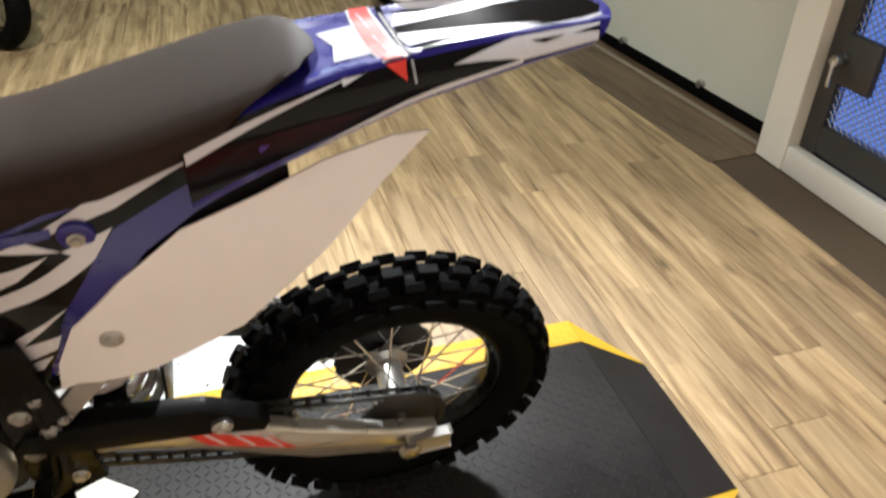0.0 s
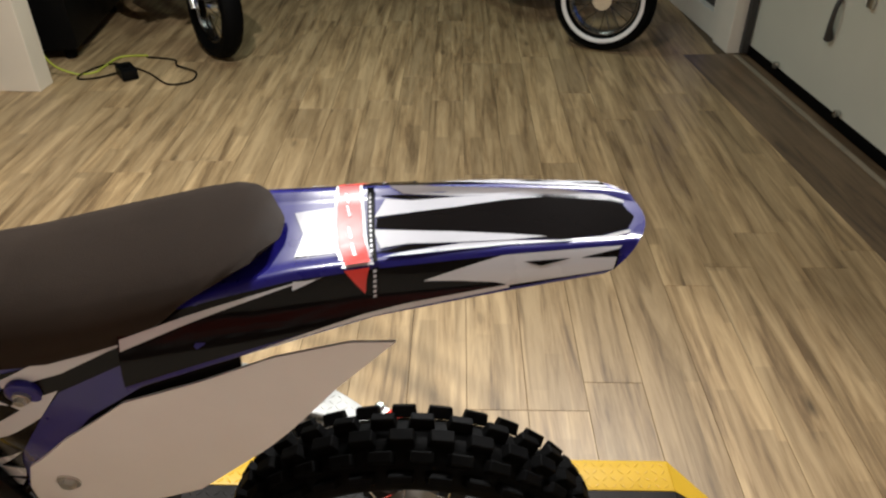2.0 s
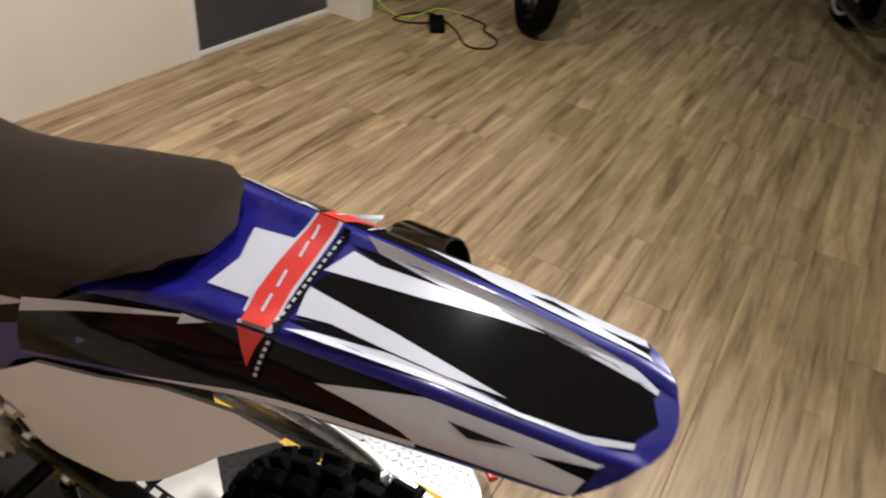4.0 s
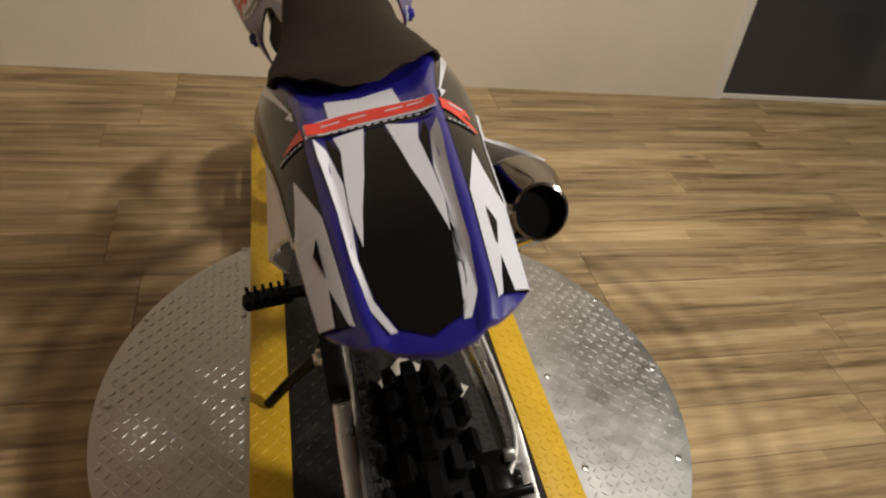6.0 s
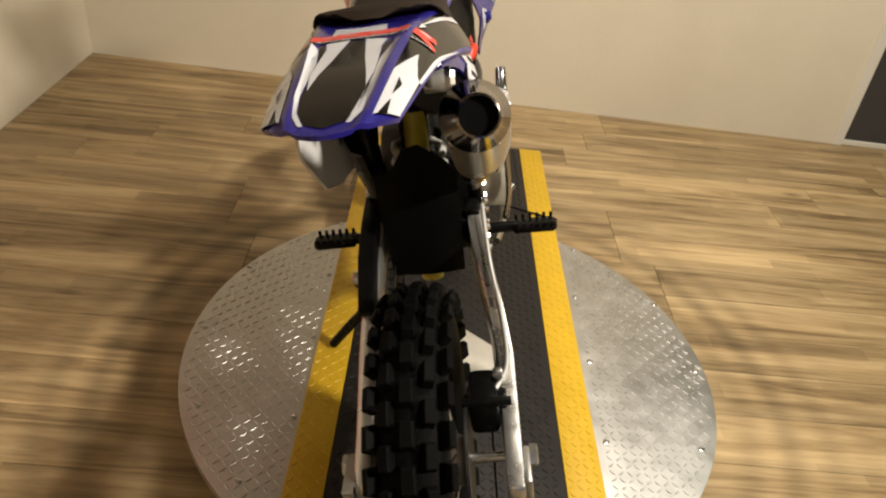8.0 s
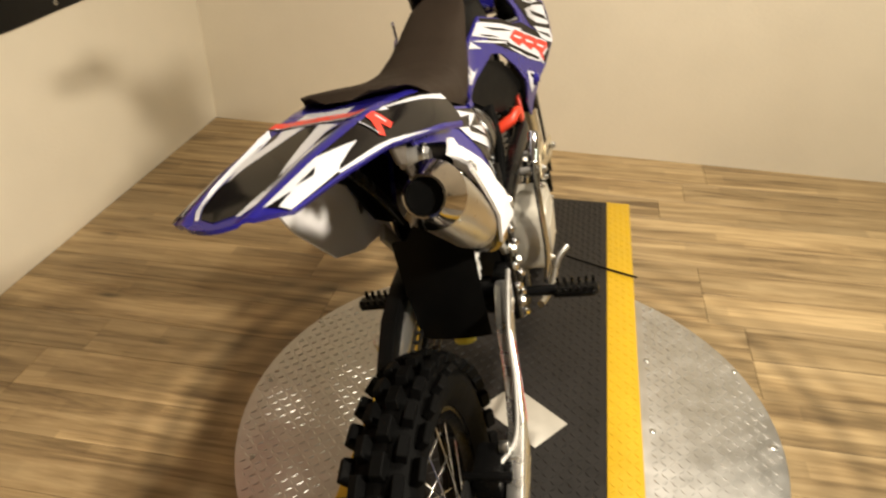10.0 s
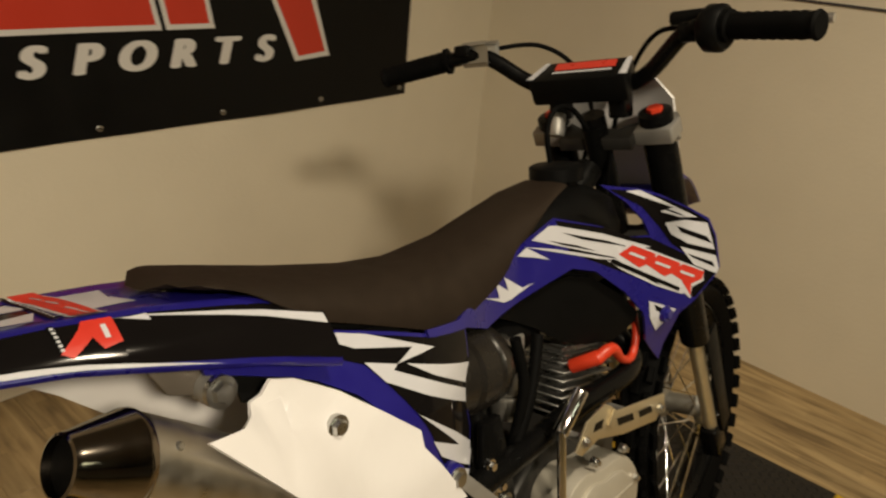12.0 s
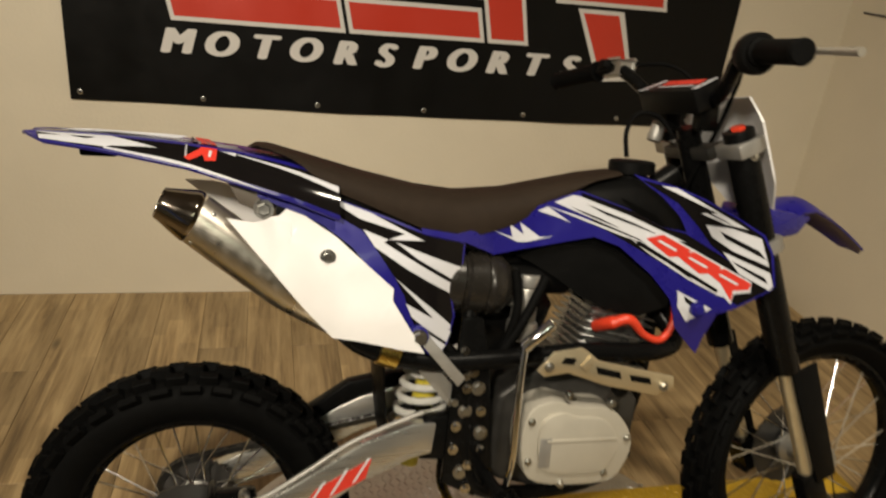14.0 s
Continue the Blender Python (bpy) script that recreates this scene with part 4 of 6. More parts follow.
# chain: links round both sprockets
chain = part("chain", rod((-0.064, 0.47, 0.433), (-0.064, 0.482, 0.437), 0.004, seg=6), STEEL, bike, "bare steel roller chain")
pa, pb, ra, rb = Vector((0.038, 0.286)), Vector((0.575, 0.435)), 0.066, 0.03
dirn = (pb - pa).normalized()
nrm = Vector((-dirn.y, dirn.x))
run = []
a0 = math.atan2(nrm.y, nrm.x)
for k in range(26):
    t = k / 25
    run.append((pa + nrm * ra) * (1 - t) + (pb + nrm * rb) * t)
for k in range(1, 8):
    a = a0 - math.pi * k / 8
    run.append(pb + Vector((math.cos(a), math.sin(a))) * rb)
for k in range(26):
    t = k / 25
    run.append((pb - nrm * rb) * (1 - t) + (pa - nrm * ra) * t - Vector((0, 0.012 * math.sin(math.pi * t))))
for k in range(1, 16):
    a = a0 - math.pi - math.pi * k / 16
    run.append(pa + Vector((math.cos(a), math.sin(a))) * ra)
links = bmesh.new()
for k in range(len(run)):
    p, q = run[k], run[(k + 1) % len(run)]
    if (q - p).length > 0.05:
        continue
    d = (q - p) * 0.42
    m = (p + q) / 2
    for x in (-0.070, -0.058):
        box((x - 0.0012, -0.5 * (q - p).length * 1.15, -0.005), (x + 0.0012, 0.5 * (q - p).length * 1.15, 0.005), 0.0, links)
        for v in links.verts[-8:]:
            c, sn = d.normalized() if d.length else Vector((1, 0))
            yy, zz = v.co.y, v.co.z
            v.co.y, v.co.z = m.x + yy * c - zz * sn, m.y + yy * sn + zz * c
    rod((-0.071, p.x, p.y), (-0.057, p.x, p.y), 0.0042, seg=6, bm=links)
part("chain_run", links, DISC, chain, smooth=30)
part("front_sprocket", gear(0.034, 15, -0.067, -0.061), STEEL, bike, at=pose(0, 0.575, 0.435))

# -- swingarm --
swing = part("swingarm", box((-0.072, 0.395, 0.415), (0.072, 0.435, 0.475), 0.008), BLACK_PAINT, bike, "brushed aluminium swingarm with red logo patches")


def arm_out(y, side):
    """How far the arms bow outwards towards the axle."""
    return side * (0.034 if side > 0 else 0.012) * step(0.40, 0.14, y)


for side in (-1, 1):
    dy = 0.0 if side > 0 else 0.02
    outline = [(0.420, 0.425), (0.425, 0.478), (0.385, 0.478), (0.30, 0.452), (0.16, 0.378), (0.05, 0.325), (-0.03, 0.300), (-0.035, 0.268), (0.02, 0.258), (0.16, 0.305), (0.30, 0.382), (0.385, 0.416)]
    arm = prism([(y + dy, z) for y, z in outline], side * 0.073, side * 0.098, "X", 0.004)
    bmesh.ops.bisect_plane(arm, geom=arm.verts[:] + arm.edges[:] + arm.faces[:], plane_co=(0, 0.23, 0), plane_no=(0, 1, 0))
    for v in arm.verts:
        v.co.x += arm_out(v.co.y, side)
    part("arm", arm, ARM_ALU, swing)
    patch = prism([(0.20, 0.345), (0.31, 0.392), (0.34, 0.436), (0.23, 0.386)], side * 0.0984, side * 0.0990, "X")
    for k in range(3):
        y0 = 0.215 + 0.036 * k
        bar = prism([(y0, 0.356 + 0.0152 * k), (y0 + 0.006, 0.359 + 0.0152 * k), (y0 + 0.030, 0.398 + 0.0152 * k), (y0 + 0.024, 0.396 + 0.0152 * k)], side * 0.0991, side * 0.0996, "X")
        for v in bar.verts:
            v.co.x += arm_out(v.co.y, side)
        part("patch_bar", bar, GFX_WHITE, swing)
    for v in patch.verts:
        v.co.x += arm_out(v.co.y, side)
    part("patch", patch, RED, swing, "red logo patch with pale edge")
    out = 0.098 + abs(arm_out(0, side))
    part("chain_adjuster", box((side * out, -0.025, 0.265), (side * (out + 0.010), 0.040, 0.305), 0.003), CAST, swing)
    part("axle_nut", lathe([(0, 0.0), (0, 0.017), (0.010, 0.017), (0.012, 0.013), (0.012, 0)], 6), STEEL, swing, at=pose(side * (out + 0.010), 0.038, 0.286, 0, 0, 0 if side > 0 else 180))
part("axle", rod((-0.105, 0.038, 0.286), (0.13, 0.038, 0.286), 0.008), STEEL, swing)
for side in (-1, 1):
    part("pivot_arm", prism([(0.40, 0.412), (0.405, 0.486), (0.45, 0.49), (0.51, 0.455), (0.505, 0.405)], side * 0.068, side * 0.094, "X", 0.004), BLACK_PAINT, swing, "black forward end of the swingarm")
part("chain_guard", prism([(0.225, 0.428), (0.30, 0.480), (0.385, 0.498), (0.50, 0.502), (0.52, 0.475), (0.46, 0.452), (0.40, 0.442), (0.30, 0.425), (0.235, 0.405)], -0.108, -0.080, "X", 0.004), BLACK_PLASTIC, bike, "black plastic chain slider on the swingarm")
bolt(bike, (-0.113, 0.285, 0.447), (-1, 0, 0), 0.010)
part("brake_hose", tube([(0.10, 0.10, 0.36), (0.120, 0.14, 0.372), (0.118, 0.21, 0.412), (0.106, 0.29, 0.458), (0.10, 0.40, 0.50)], 0.0042), GREY_METAL, bike, "grey braided brake hose")
caliper = part("brake_caliper", box((0.060, 0.062, 0.305), (0.104, 0.140, 0.368), 0.010), BLACK_PAINT, bike, "black rear brake caliper")
part("piston_cap", rod((0.100, 0.100, 0.336), (0.116, 0.100, 0.336), 0.020, bevel=0.003), BLACK_PAINT, caliper)
part("slide_pin", rod((0.050, 0.070, 0.365), (0.122, 0.070, 0.365), 0.007, bevel=0.001), BLACK_PAINT, caliper)
part("slide_pin", rod((0.050, 0.135, 0.310), (0.122, 0.135, 0.310), 0.007, bevel=0.001), BLACK_PAINT, caliper)
part("hose_banjo", rod((0.098, 0.120, 0.372), (0.112, 0.120, 0.372), 0.009, bevel=0.001), STEEL, caliper)
bolt(caliper, (0.118, 0.085, 0.325), (1, 0, 0), 0.006)
bolt(caliper, (0.118, 0.118, 0.350), (1, 0, 0), 0.006)
part("disc_guard", prism([(0.0, 0.215), (0.10, 0.235), (0.16, 0.30), (0.10, 0.29), (0.03, 0.25)], 0.088, 0.091, "X"), BLACK_PLASTIC, bike)

# -- mudguard and shock --
part("mudguard", skin([(-0.062, 0.40), (0.062, 0.40), (0.066, 0.60), (0.050, 0.625), (0.030, 0.618), (0.012, 0.655), (-0.014, 0.650), (-0.036, 0.612), (-0.066, 0.605)], lambda x, z: Vector((x, 0.325 + 0.5 * (z - 0.62) ** 2 + 2.0 * x * x, z)), (0.02, 0.04), 0, 0.004, lambda u, v: Vector((0, -1, 0))), BLACK_PLASTIC, bike, "black plastic mud flap in front of the rear tyre")
coil = [(0.043 * math.cos(0.9 * k), 0.40 + 0.05 * (k / 60) + 0.043 * math.sin(0.9 * k), 0.40 + 0.20 * k / 60) for k in range(61)]
shock = part("shock", rod((0, 0.40, 0.36), (0, 0.455, 0.66), 0.020), SHOCK_Y, bike, "rear shock with a yellow body")
part("spring", tube(coil, 0.0065, 8, smooth_steps=2), SPRING, shock, "white coil spring")
for side in (-1, 1):
    part("shock_link", prism([(0.36, 0.60), (0.38, 0.62), (0.46, 0.53), (0.45, 0.50)], side * 0.085, side * 0.095, "X", 0.002), GREY_METAL, bike, "grey bracket bar")
    bolt(bike, (side * 0.096, 0.452, 0.515), (side, 0, 0), 0.008)
    bolt(bike, (side * 0.096, 0.468, 0.56), (side, 0, 0), 0.009)

# -- frame --
frame_main = part("frame", tube([(0, 0.86, 0.90), (0, 0.70, 0.80), (0, 0.52, 0.76), (0, 0.46, 0.70)], 0.022), BLACK_PAINT, bike, "black painted steel frame")
part("frame_tube", tube([(0, 0.88, 0.86), (0, 0.85, 0.70), (0, 0.835, 0.50), (0, 0.80, 0.37)], 0.018), BLACK_PAINT, frame_main)
for side in (-1, 1):
    part("frame_tube", tube([(side * 0.02, 0.82, 0.37), (side * 0.06, 0.74, 0.34), (side * 0.085, 0.60, 0.335), (side * 0.09, 0.50, 0.36), (side * 0.09, 0.475, 0.46), (side * 0.085, 0.47, 0.60), (side * 0.05, 0.48, 0.74)], 0.014), BLACK_PAINT, frame_main)
    part("pivot_plate", prism([(0.44, 0.37), (0.50, 0.34), (0.525, 0.40), (0.51, 0.56), (0.49, 0.66), (0.455, 0.66), (0.445, 0.52)], side * 0.088, side * 0.100, "X", 0.003), BLACK_PAINT, frame_main, "black frame plate with bolts")
    for (y, z) in ((0.47, 0.39), (0.50, 0.46), (0.47, 0.50), (0.49, 0.54)):
        bolt(frame_main, (side * 0.101, y, z), (side, 0, 0), 0.009)
    part("subframe_tube", tube([(side * 0.06, 0.48, 0.77), (side * 0.065, 0.30, 0.83), (side * 0.05, 0.08, 0.875)], 0.009), BLACK_PAINT, frame_main)
    part("subframe_tube", tube([(side * 0.085, 0.46, 0.58), (side * 0.075, 0.34, 0.70), (side * 0.05, 0.14, 0.855)], 0.009), BLACK_PAINT, frame_main)

# -- foot pegs, levers, side stand --
for side in (-1, 1):
    peg = part("foot_peg", rod((side * 0.085, 0.515, 0.380), (side * 0.162, 0.525, 0.375), 0.011), BLACK_PAINT, bike, "black toothed foot peg")
    comb = prism([(side * 0.154, 0.506), (side * 0.230, 0.504), (side * 0.238, 0.514), (side * 0.238, 0.536), (side * 0.230, 0.546), (side * 0.154, 0.546)], 0.367, 0.379, bevel=0.003)
    for k in range(6):
        for yy in (0.505, 0.541):
            x = side * (0.161 + 0.0135 * k)
            box((x - 0.003, yy, 0.378), (x + 0.003, yy + 0.006, 0.388), 0.001, comb)
    part("peg_plate", comb, BLACK_PAINT, peg)
lever = part("kick_lever", tube([(0.14, 0.540, 0.385), (0.150, 0.543, 0.44), (0.150, 0.543, 0.55), (0.149, 0.546, 0.628)], 0.006), CHROME, bike, "chrome kick start lever")
part("kick_pedal", rod((0.149, 0.543, 0.626), (0.152, 0.588, 0.668), 0.010, bevel=0.002), CHROME, lever)
part("brake_pedal", tube([(0.12, 0.56, 0.32), (0.135, 0.64, 0.31), (0.145, 0.72, 0.325), (0.165, 0.76, 0.335)], 0.007), STEEL, bike, "steel rear brake pedal")
part("gear_lever", tube([(-0.12, 0.56, 0.40), (-0.125, 0.64, 0.40), (-0.13, 0.70, 0.42), (-0.16, 0.705, 0.425)], 0.006), STEEL, bike)
stand = part("side_stand", tube([(-0.10, 0.50, 0.345), (-0.135, 0.505, 0.245), (-0.205, 0.545, 0.150), (-0.262, 0.562, 0.082)], 0.0105), BLACK_PAINT, bike, "black side stand resting on the deck")
part("stand_foot", box((-0.026, -0.022, 0.0), (0.026, 0.022, 0.010), 0.003), BLACK_PAINT, stand, at=pose(-0.265, 0.563, 0.064, 0, 12.0, 0))

# -- engine --
SOOTY = material("dark engine castings", (0.045, 0.043, 0.040), 0.45, 0.5, dark=0.6, scale=50, bump=0.0002, bump_scale=400)
case = [(0.52, 0.40), (0.54, 0.36), (0.62, 0.34), (0.74, 0.345), (0.79, 0.40), (0.80, 0.50), (0.74, 0.56), (0.60, 0.565), (0.53, 0.52)]
engine = part("engine", prism(case, -0.085, 0.085, "X", 0.012), SOOTY, bike, "grey air cooled engine with cooling fins")
knots = [Vector(p) for p in ((0.564, 0.510), (0.606, 0.533), (0.650, 0.522), (0.715, 0.514), (0.757, 0.462), (0.748, 0.408), (0.712, 0.380), (0.592, 0.386), (0.560, 0.432))]
cover = []
for k in range(9):
    a, b_, c, d_ = (knots[(k + o) % 9] for o in (-1, 0, 1, 2))
    for u in (0, 0.25, 0.5, 0.75):
        cover.append(tuple(0.5 * (2 * b_ + (c - a) * u + (2 * a - 5 * b_ + 4 * c - d_) * u * u + (3 * b_ - a - 3 * c + d_) * u ** 3)))
PALE_CAST = material("pale painted engine cover", (0.52, 0.49, 0.42), 0.42, 0.35, dark=0.9, scale=30, bump=0.0002, bump_scale=500)
clutch = part("clutch_cover", prism(cover, 0.085, 0.146, "X", 0.005), PALE_CAST, engine, "grey cast clutch cover")
part("cover_face", prism([(0.655 + (y - 0.655) * 0.72, 0.462 + (z - 0.462) * 0.72) for y, z in cover], 0.145, 0.152, "X", 0.003), PALE_CAST, clutch)
part("cover_rib", box((0.151, 0.60, 0.462), (0.154, 0.725, 0.467), 0.001), PALE_CAST, clutch)
part("cover_recess", box((0.1522, 0.588, 0.418), (0.1530, 0.608, 0.470), 0.0003), GREY_METAL, clutch)
part("oil_cap", lathe([(0, 0), (0, 0.014), (0.012, 0.014), (0.014, 0.011), (0.014, 0)], 20), BLACK_PLASTIC, engine, at=pose(0.10, 0.745, 0.535))
part("stator_cover", prism([(0.60 + 0.075 * math.cos(2 * math.pi * k / 28), 0.455 + 0.075 * math.sin(2 * math.pi * k / 28)) for k in range(28)], -0.118, -0.085, "X", 0.010), CAST, engine, "round grey stator cover")
for k in range(7):
    a = 2 * math.pi * k / 7
    bolt(clutch, (0.145, 0.655 + 0.092 * math.cos(a), 0.462 + 0.081 * math.sin(a)), (1, 0, 0), 0.005)
cyl = Matrix.Translation((0, 0.7315, 0.524)) @ Matrix.Rotation(radians(-12), 4, "X")
part("cylinder", box((-0.05, -0.055, -0.02), (0.05, 0.055, 0.16), 0.008), FIN_ALU, engine, at=cyl)
for k in range(11):
    w = 0.066 if k < 8 else 0.06
    part("cooling_fin", box((-w, -w - 0.006, 0.006 + 0.0125 * k), (w, w + 0.006, 0.0095 + 0.0125 * k), 0.0012, seg=1), FIN_ALU, engine, at=cyl)
part("cylinder_head", box((-0.048, -0.05, 0.145), (0.048, 0.05, 0.185), 0.012), FIN_ALU, engine, at=cyl)
plug = part("spark_plug_cap", rod((0.060, 0.707, 0.633), (0.100, 0.723, 0.653), 0.011, bevel=0.003), RED_RUBBER, bike, "red silicone spark plug cap and lead")
part("plug_lead", tube([(0.096, 0.719, 0.649), (0.106, 0.747, 0.659), (0.104, 0.779, 0.631), (0.102, 0.813, 0.622), (0.098, 0.835, 0.653), (0.090, 0.833, 0.705)], [0.010, 0.009, 0.0065, 0.0065, 0.006, 0.006]), RED_RUBBER, plug)
part("intake_boot", tube([(0.02, 0.66, 0.70), (0.03, 0.60, 0.71), (0.03, 0.52, 0.70)], [0.020, 0.028, 0.032]), RUBBER, bike, "black rubber intake boot")
part("carburettor", rod((0.045, 0.577, 0.640), (0.045, 0.580, 0.700), 0.022, bevel=0.004), CAST, bike, "grey carburettor")
part("float_bowl", rod((0.045, 0.576, 0.606), (0.045, 0.577, 0.6395), 0.027, bevel=0.005), CAST, bike)
AIR_BOOT = material("glossy black moulded rubber", (0.016, 0.014, 0.012), 0.28, spec=0.35, dark=0.8, scale=40, bump=0.0002, bump_scale=300)
boot = [(0.0, 0.0), (0.0, 0.046), (0.006, 0.052), (0.030, 0.054), (0.034, 0.050), (0.038, 0.050), (0.042, 0.055), (0.070, 0.055), (0.074, 0.051), (0.078, 0.051), (0.082, 0.054), (0.098, 0.052), (0.112, 0.040), (0.126, 0.030), (0.126, 0.0)]
part("air_boot", lathe(boot, 40, "Y"), AIR_BOOT, bike, "glossy black ribbed air boot", at=pose(0.046, 0.424, 0.712, -5, 0, 0))
part("boot_clamp", lathe([(0.0, 0.0315), (0.0, 0.0345), (0.010, 0.0345), (0.010, 0.0315)], 30, "Y", caps=False), STEEL, bike, at=pose(0.046, 0.546, 0.701, -5, 0, 0))
part("frame_gusset", prism([(0.44, 0.47), (0.54, 0.55), (0.62, 0.60), (0.64, 0.66), (0.56, 0.79), (0.45, 0.79)], -0.028, 0.022, "X", 0.004), BLACK_PAINT, bike, "black frame gusset behind the engine")
part("carburettor_top", rod((0.045, 0.580, 0.7005), (0.045, 0.581, 0.722), 0.021, bevel=0.003), GREY_METAL, bike, "grey knurled carburettor cap")
for a, b, c, r in (((0.085, 0.542, 0.738), (0.092, 0.548, 0.669), (0.085, 0.526, 0.590), 0.0075), ((0.080, 0.598, 0.724), (0.092, 0.560, 0.652), (0.090, 0.512, 0.572), 0.0085), ((-0.06, 0.58, 0.74), (-0.09, 0.56, 0.64), (-0.08, 0.53, 0.5), 0.006)):
    part("hose", tube([a, b, c], r), RUBBER, bike, "black rubber hose")

# -- exhaust --
silencer = part("silencer", tube([(0.107, 0.043, 0.814), (0.108, 0.093, 0.777), (0.106, 0.180, 0.711), (0.096, 0.258, 0.657)], [0.0365, 0.0380, 0.0365, 0.0270], 32), SATIN, bike, "satin steel silencer with a smoked chrome end")
TIP_AT = Matrix.Translation((0.107, 0.046, 0.813)) @ Vector((0.10, -0.93, 0.40)).to_track_quat("Z", "Y").to_matrix().to_4x4()
part("end_cone", lathe([(0.0, 0.0370), (0.004, 0.0385), (0.008, 0.0385), (0.048, 0.0235), (0.052, 0.0228), (0.053, 0.0205), (0.046, 0.0202)], 36, "Z", caps=False), DARK_CHROME, silencer, at=TIP_AT)
part("outlet", lathe([(0.046, 0.0200), (0.0, 0.0195), (-0.002, 0.0)], 28, "Z"), RUBBER, silencer, "sooty black outlet", at=TIP_AT)
for a in (40, 130, 220, 310):
    part("rivet", lathe([(0, 0.0), (0, 0.004), (0.002, 0.003), (0.0025, 0)], 10, "Z"), STEEL, silencer, at=Matrix.Translation((0.107, 0.052, 0.8085)) @ Vector((0.0, -0.80, 0.60)).to_track_quat("Z", "Y").to_matrix().to_4x4() @ Matrix.Rotation(radians(a), 4, "Z") @ Matrix.Translation((0.0365, 0, -0.008)) @ Matrix.Rotation(radians(90), 4, "Y"))
part("header_pipe", tube([(0.097, 0.240, 0.664), (0.092, 0.300, 0.612), (0.098, 0.40, 0.588), (0.100, 0.52, 0.590), (0.10, 0.68, 0.600), (0.10, 0.80, 0.600), (0.075, 0.855, 0.615), (0.03, 0.83, 0.665), (0.0, 0.79, 0.68)], 0.017), BLACK_PAINT, bike, "black exhaust header pipe")
part("pipe_clamp", tube([(0.096, 0.322, 0.608), (0.097, 0.352, 0.598)], 0.0235, 20), BRASS, bike, "brass coloured pipe clamp")
shield_out = [(0.566, 0.591), (0.593, 0.622), (0.640, 0.629), (0.652, 0.622), (0.672, 0.606), (0.813, 0.576), (0.815, 0.556), (0.785, 0.542), (0.745, 0.551), (0.689, 0.563), (0.620, 0.586), (0.580, 0.580)]
guard = part("pipe_guard", prism(shield_out, 0.154, 0.158, "X", 0.0015), GOLD, bike, "champagne coloured exhaust heat guard")
part("guard_rib", prism([(0.640, 0.598), (0.655, 0.616), (0.664, 0.608), (0.652, 0.590)], 0.1585, 0.162, "X", 0.001), GOLD, guard)
for slot in ([(0.606, 0.603), (0.612, 0.613), (0.632, 0.611), (0.628, 0.600)], [(0.672, 0.584), (0.668, 0.596), (0.712, 0.586), (0.716, 0.574)], [(0.734, 0.570), (0.730, 0.581), (0.768, 0.574), (0.772, 0.563)]):
    part("guard_slot", prism(slot, 0.1582, 0.1588, "X"), BLACK_PAINT, guard)
for y, z in ((0.600, 0.592), (0.745, 0.566)):
    part("guard_stay", rod((0.098, y, z), (0.156, y, z), 0.006), GREY_METAL, guard)
bolt(guard, (0.159, 0.586, 0.598), (1, 0, 0), 0.006)
bolt(guard, (0.159, 0.795, 0.559), (1, 0, 0), 0.006)

# -- seat --
SY = (0.114, 0.122, 0.145, 0.195, 0.291, 0.387, 0.454, 0.537, 0.617, 0.682, 0.736)
ST = (0.908, 0.915, 0.914, 0.902, 0.878, 0.859, 0.853, 0.861, 0.878, 0.892, 0.901)
SB = (0.902, 0.896, 0.896, 0.871, 0.837, 0.799, 0.784, 0.809, 0.853, 0.884, 0.895)
SW = (0.022, 0.048, 0.066, 0.080, 0.085, 0.082, 0.076, 0.068, 0.058, 0.050, 0.038)


def seat_ring(y):
    t, b, w = (float(np.interp(y, SY, k)) for k in (ST, SB, SW))
    shape = [(1.0, 0.0), (1.03, 0.25), (0.99, 0.52), (0.89, 0.77), (0.70, 0.92), (0.42, 0.99), (0.15, 1.01)]
    under = 0.055 * step(0.26, 0.10, y)
    ring = [(w * x, y + under * (1 - min(h, 1.0)) ** 1.3, b + (t - b) * h) for x, h in shape]
    return ring + [(-x, yy, z) for x, yy, z in reversed(ring)] + [(-w * 0.6, y + under, b - 0.002), (w * 0.6, y + under, b - 0.002)]


part("seat", loft([seat_ring(SY[0] + (SY[-1] - SY[0]) * k / 48) for k in range(49)]), SEAT_SKIN, bike, "dark brown grey grained seat", smooth=50)

# -- rear fender with its graphics --
tail_ring = [(-2 + 0.125 * k) for k in range(33)]
bm = bmesh.new()
ys = [-0.189 + 0.459 * k / 40 for k in range(41)]
up_v = [[bm.verts.new(fender_at(q, max(y, -0.179 + 0.010 * q * q))) for q in tail_ring] for y in ys]
dn_v = [[bm.verts.new(fender_at(q, max(y, -0.179 + 0.010 * q * q)) - Vector((0.003 * q / 2, 0, 0.004))) for q in tail_ring] for y in ys]
for i in range(40):
    for k in range(32):
        bm.faces.new((up_v[i][k], up_v[i][k + 1], up_v[i + 1][k + 1], up_v[i + 1][k]))
        bm.faces.new((dn_v[i][k], dn_v[i + 1][k], dn_v[i + 1][k + 1], dn_v[i][k + 1]))
    for k, kk in ((0, 0), (32, 32)):
        bm.faces.new((up_v[i][k], up_v[i + 1][k], dn_v[i + 1][k], dn_v[i][k]))
for k in range(32):
    bm.faces.new((up_v[0][k], dn_v[0][k], dn_v[0][k + 1], up_v[0][k + 1]))
bmesh.ops.recalc_face_normals(bm, faces=bm.faces)
fender = part("rear_fender", bm, BLUE_PLASTIC, bike, "blue rear fender with black, white and red graphics", smooth=50)
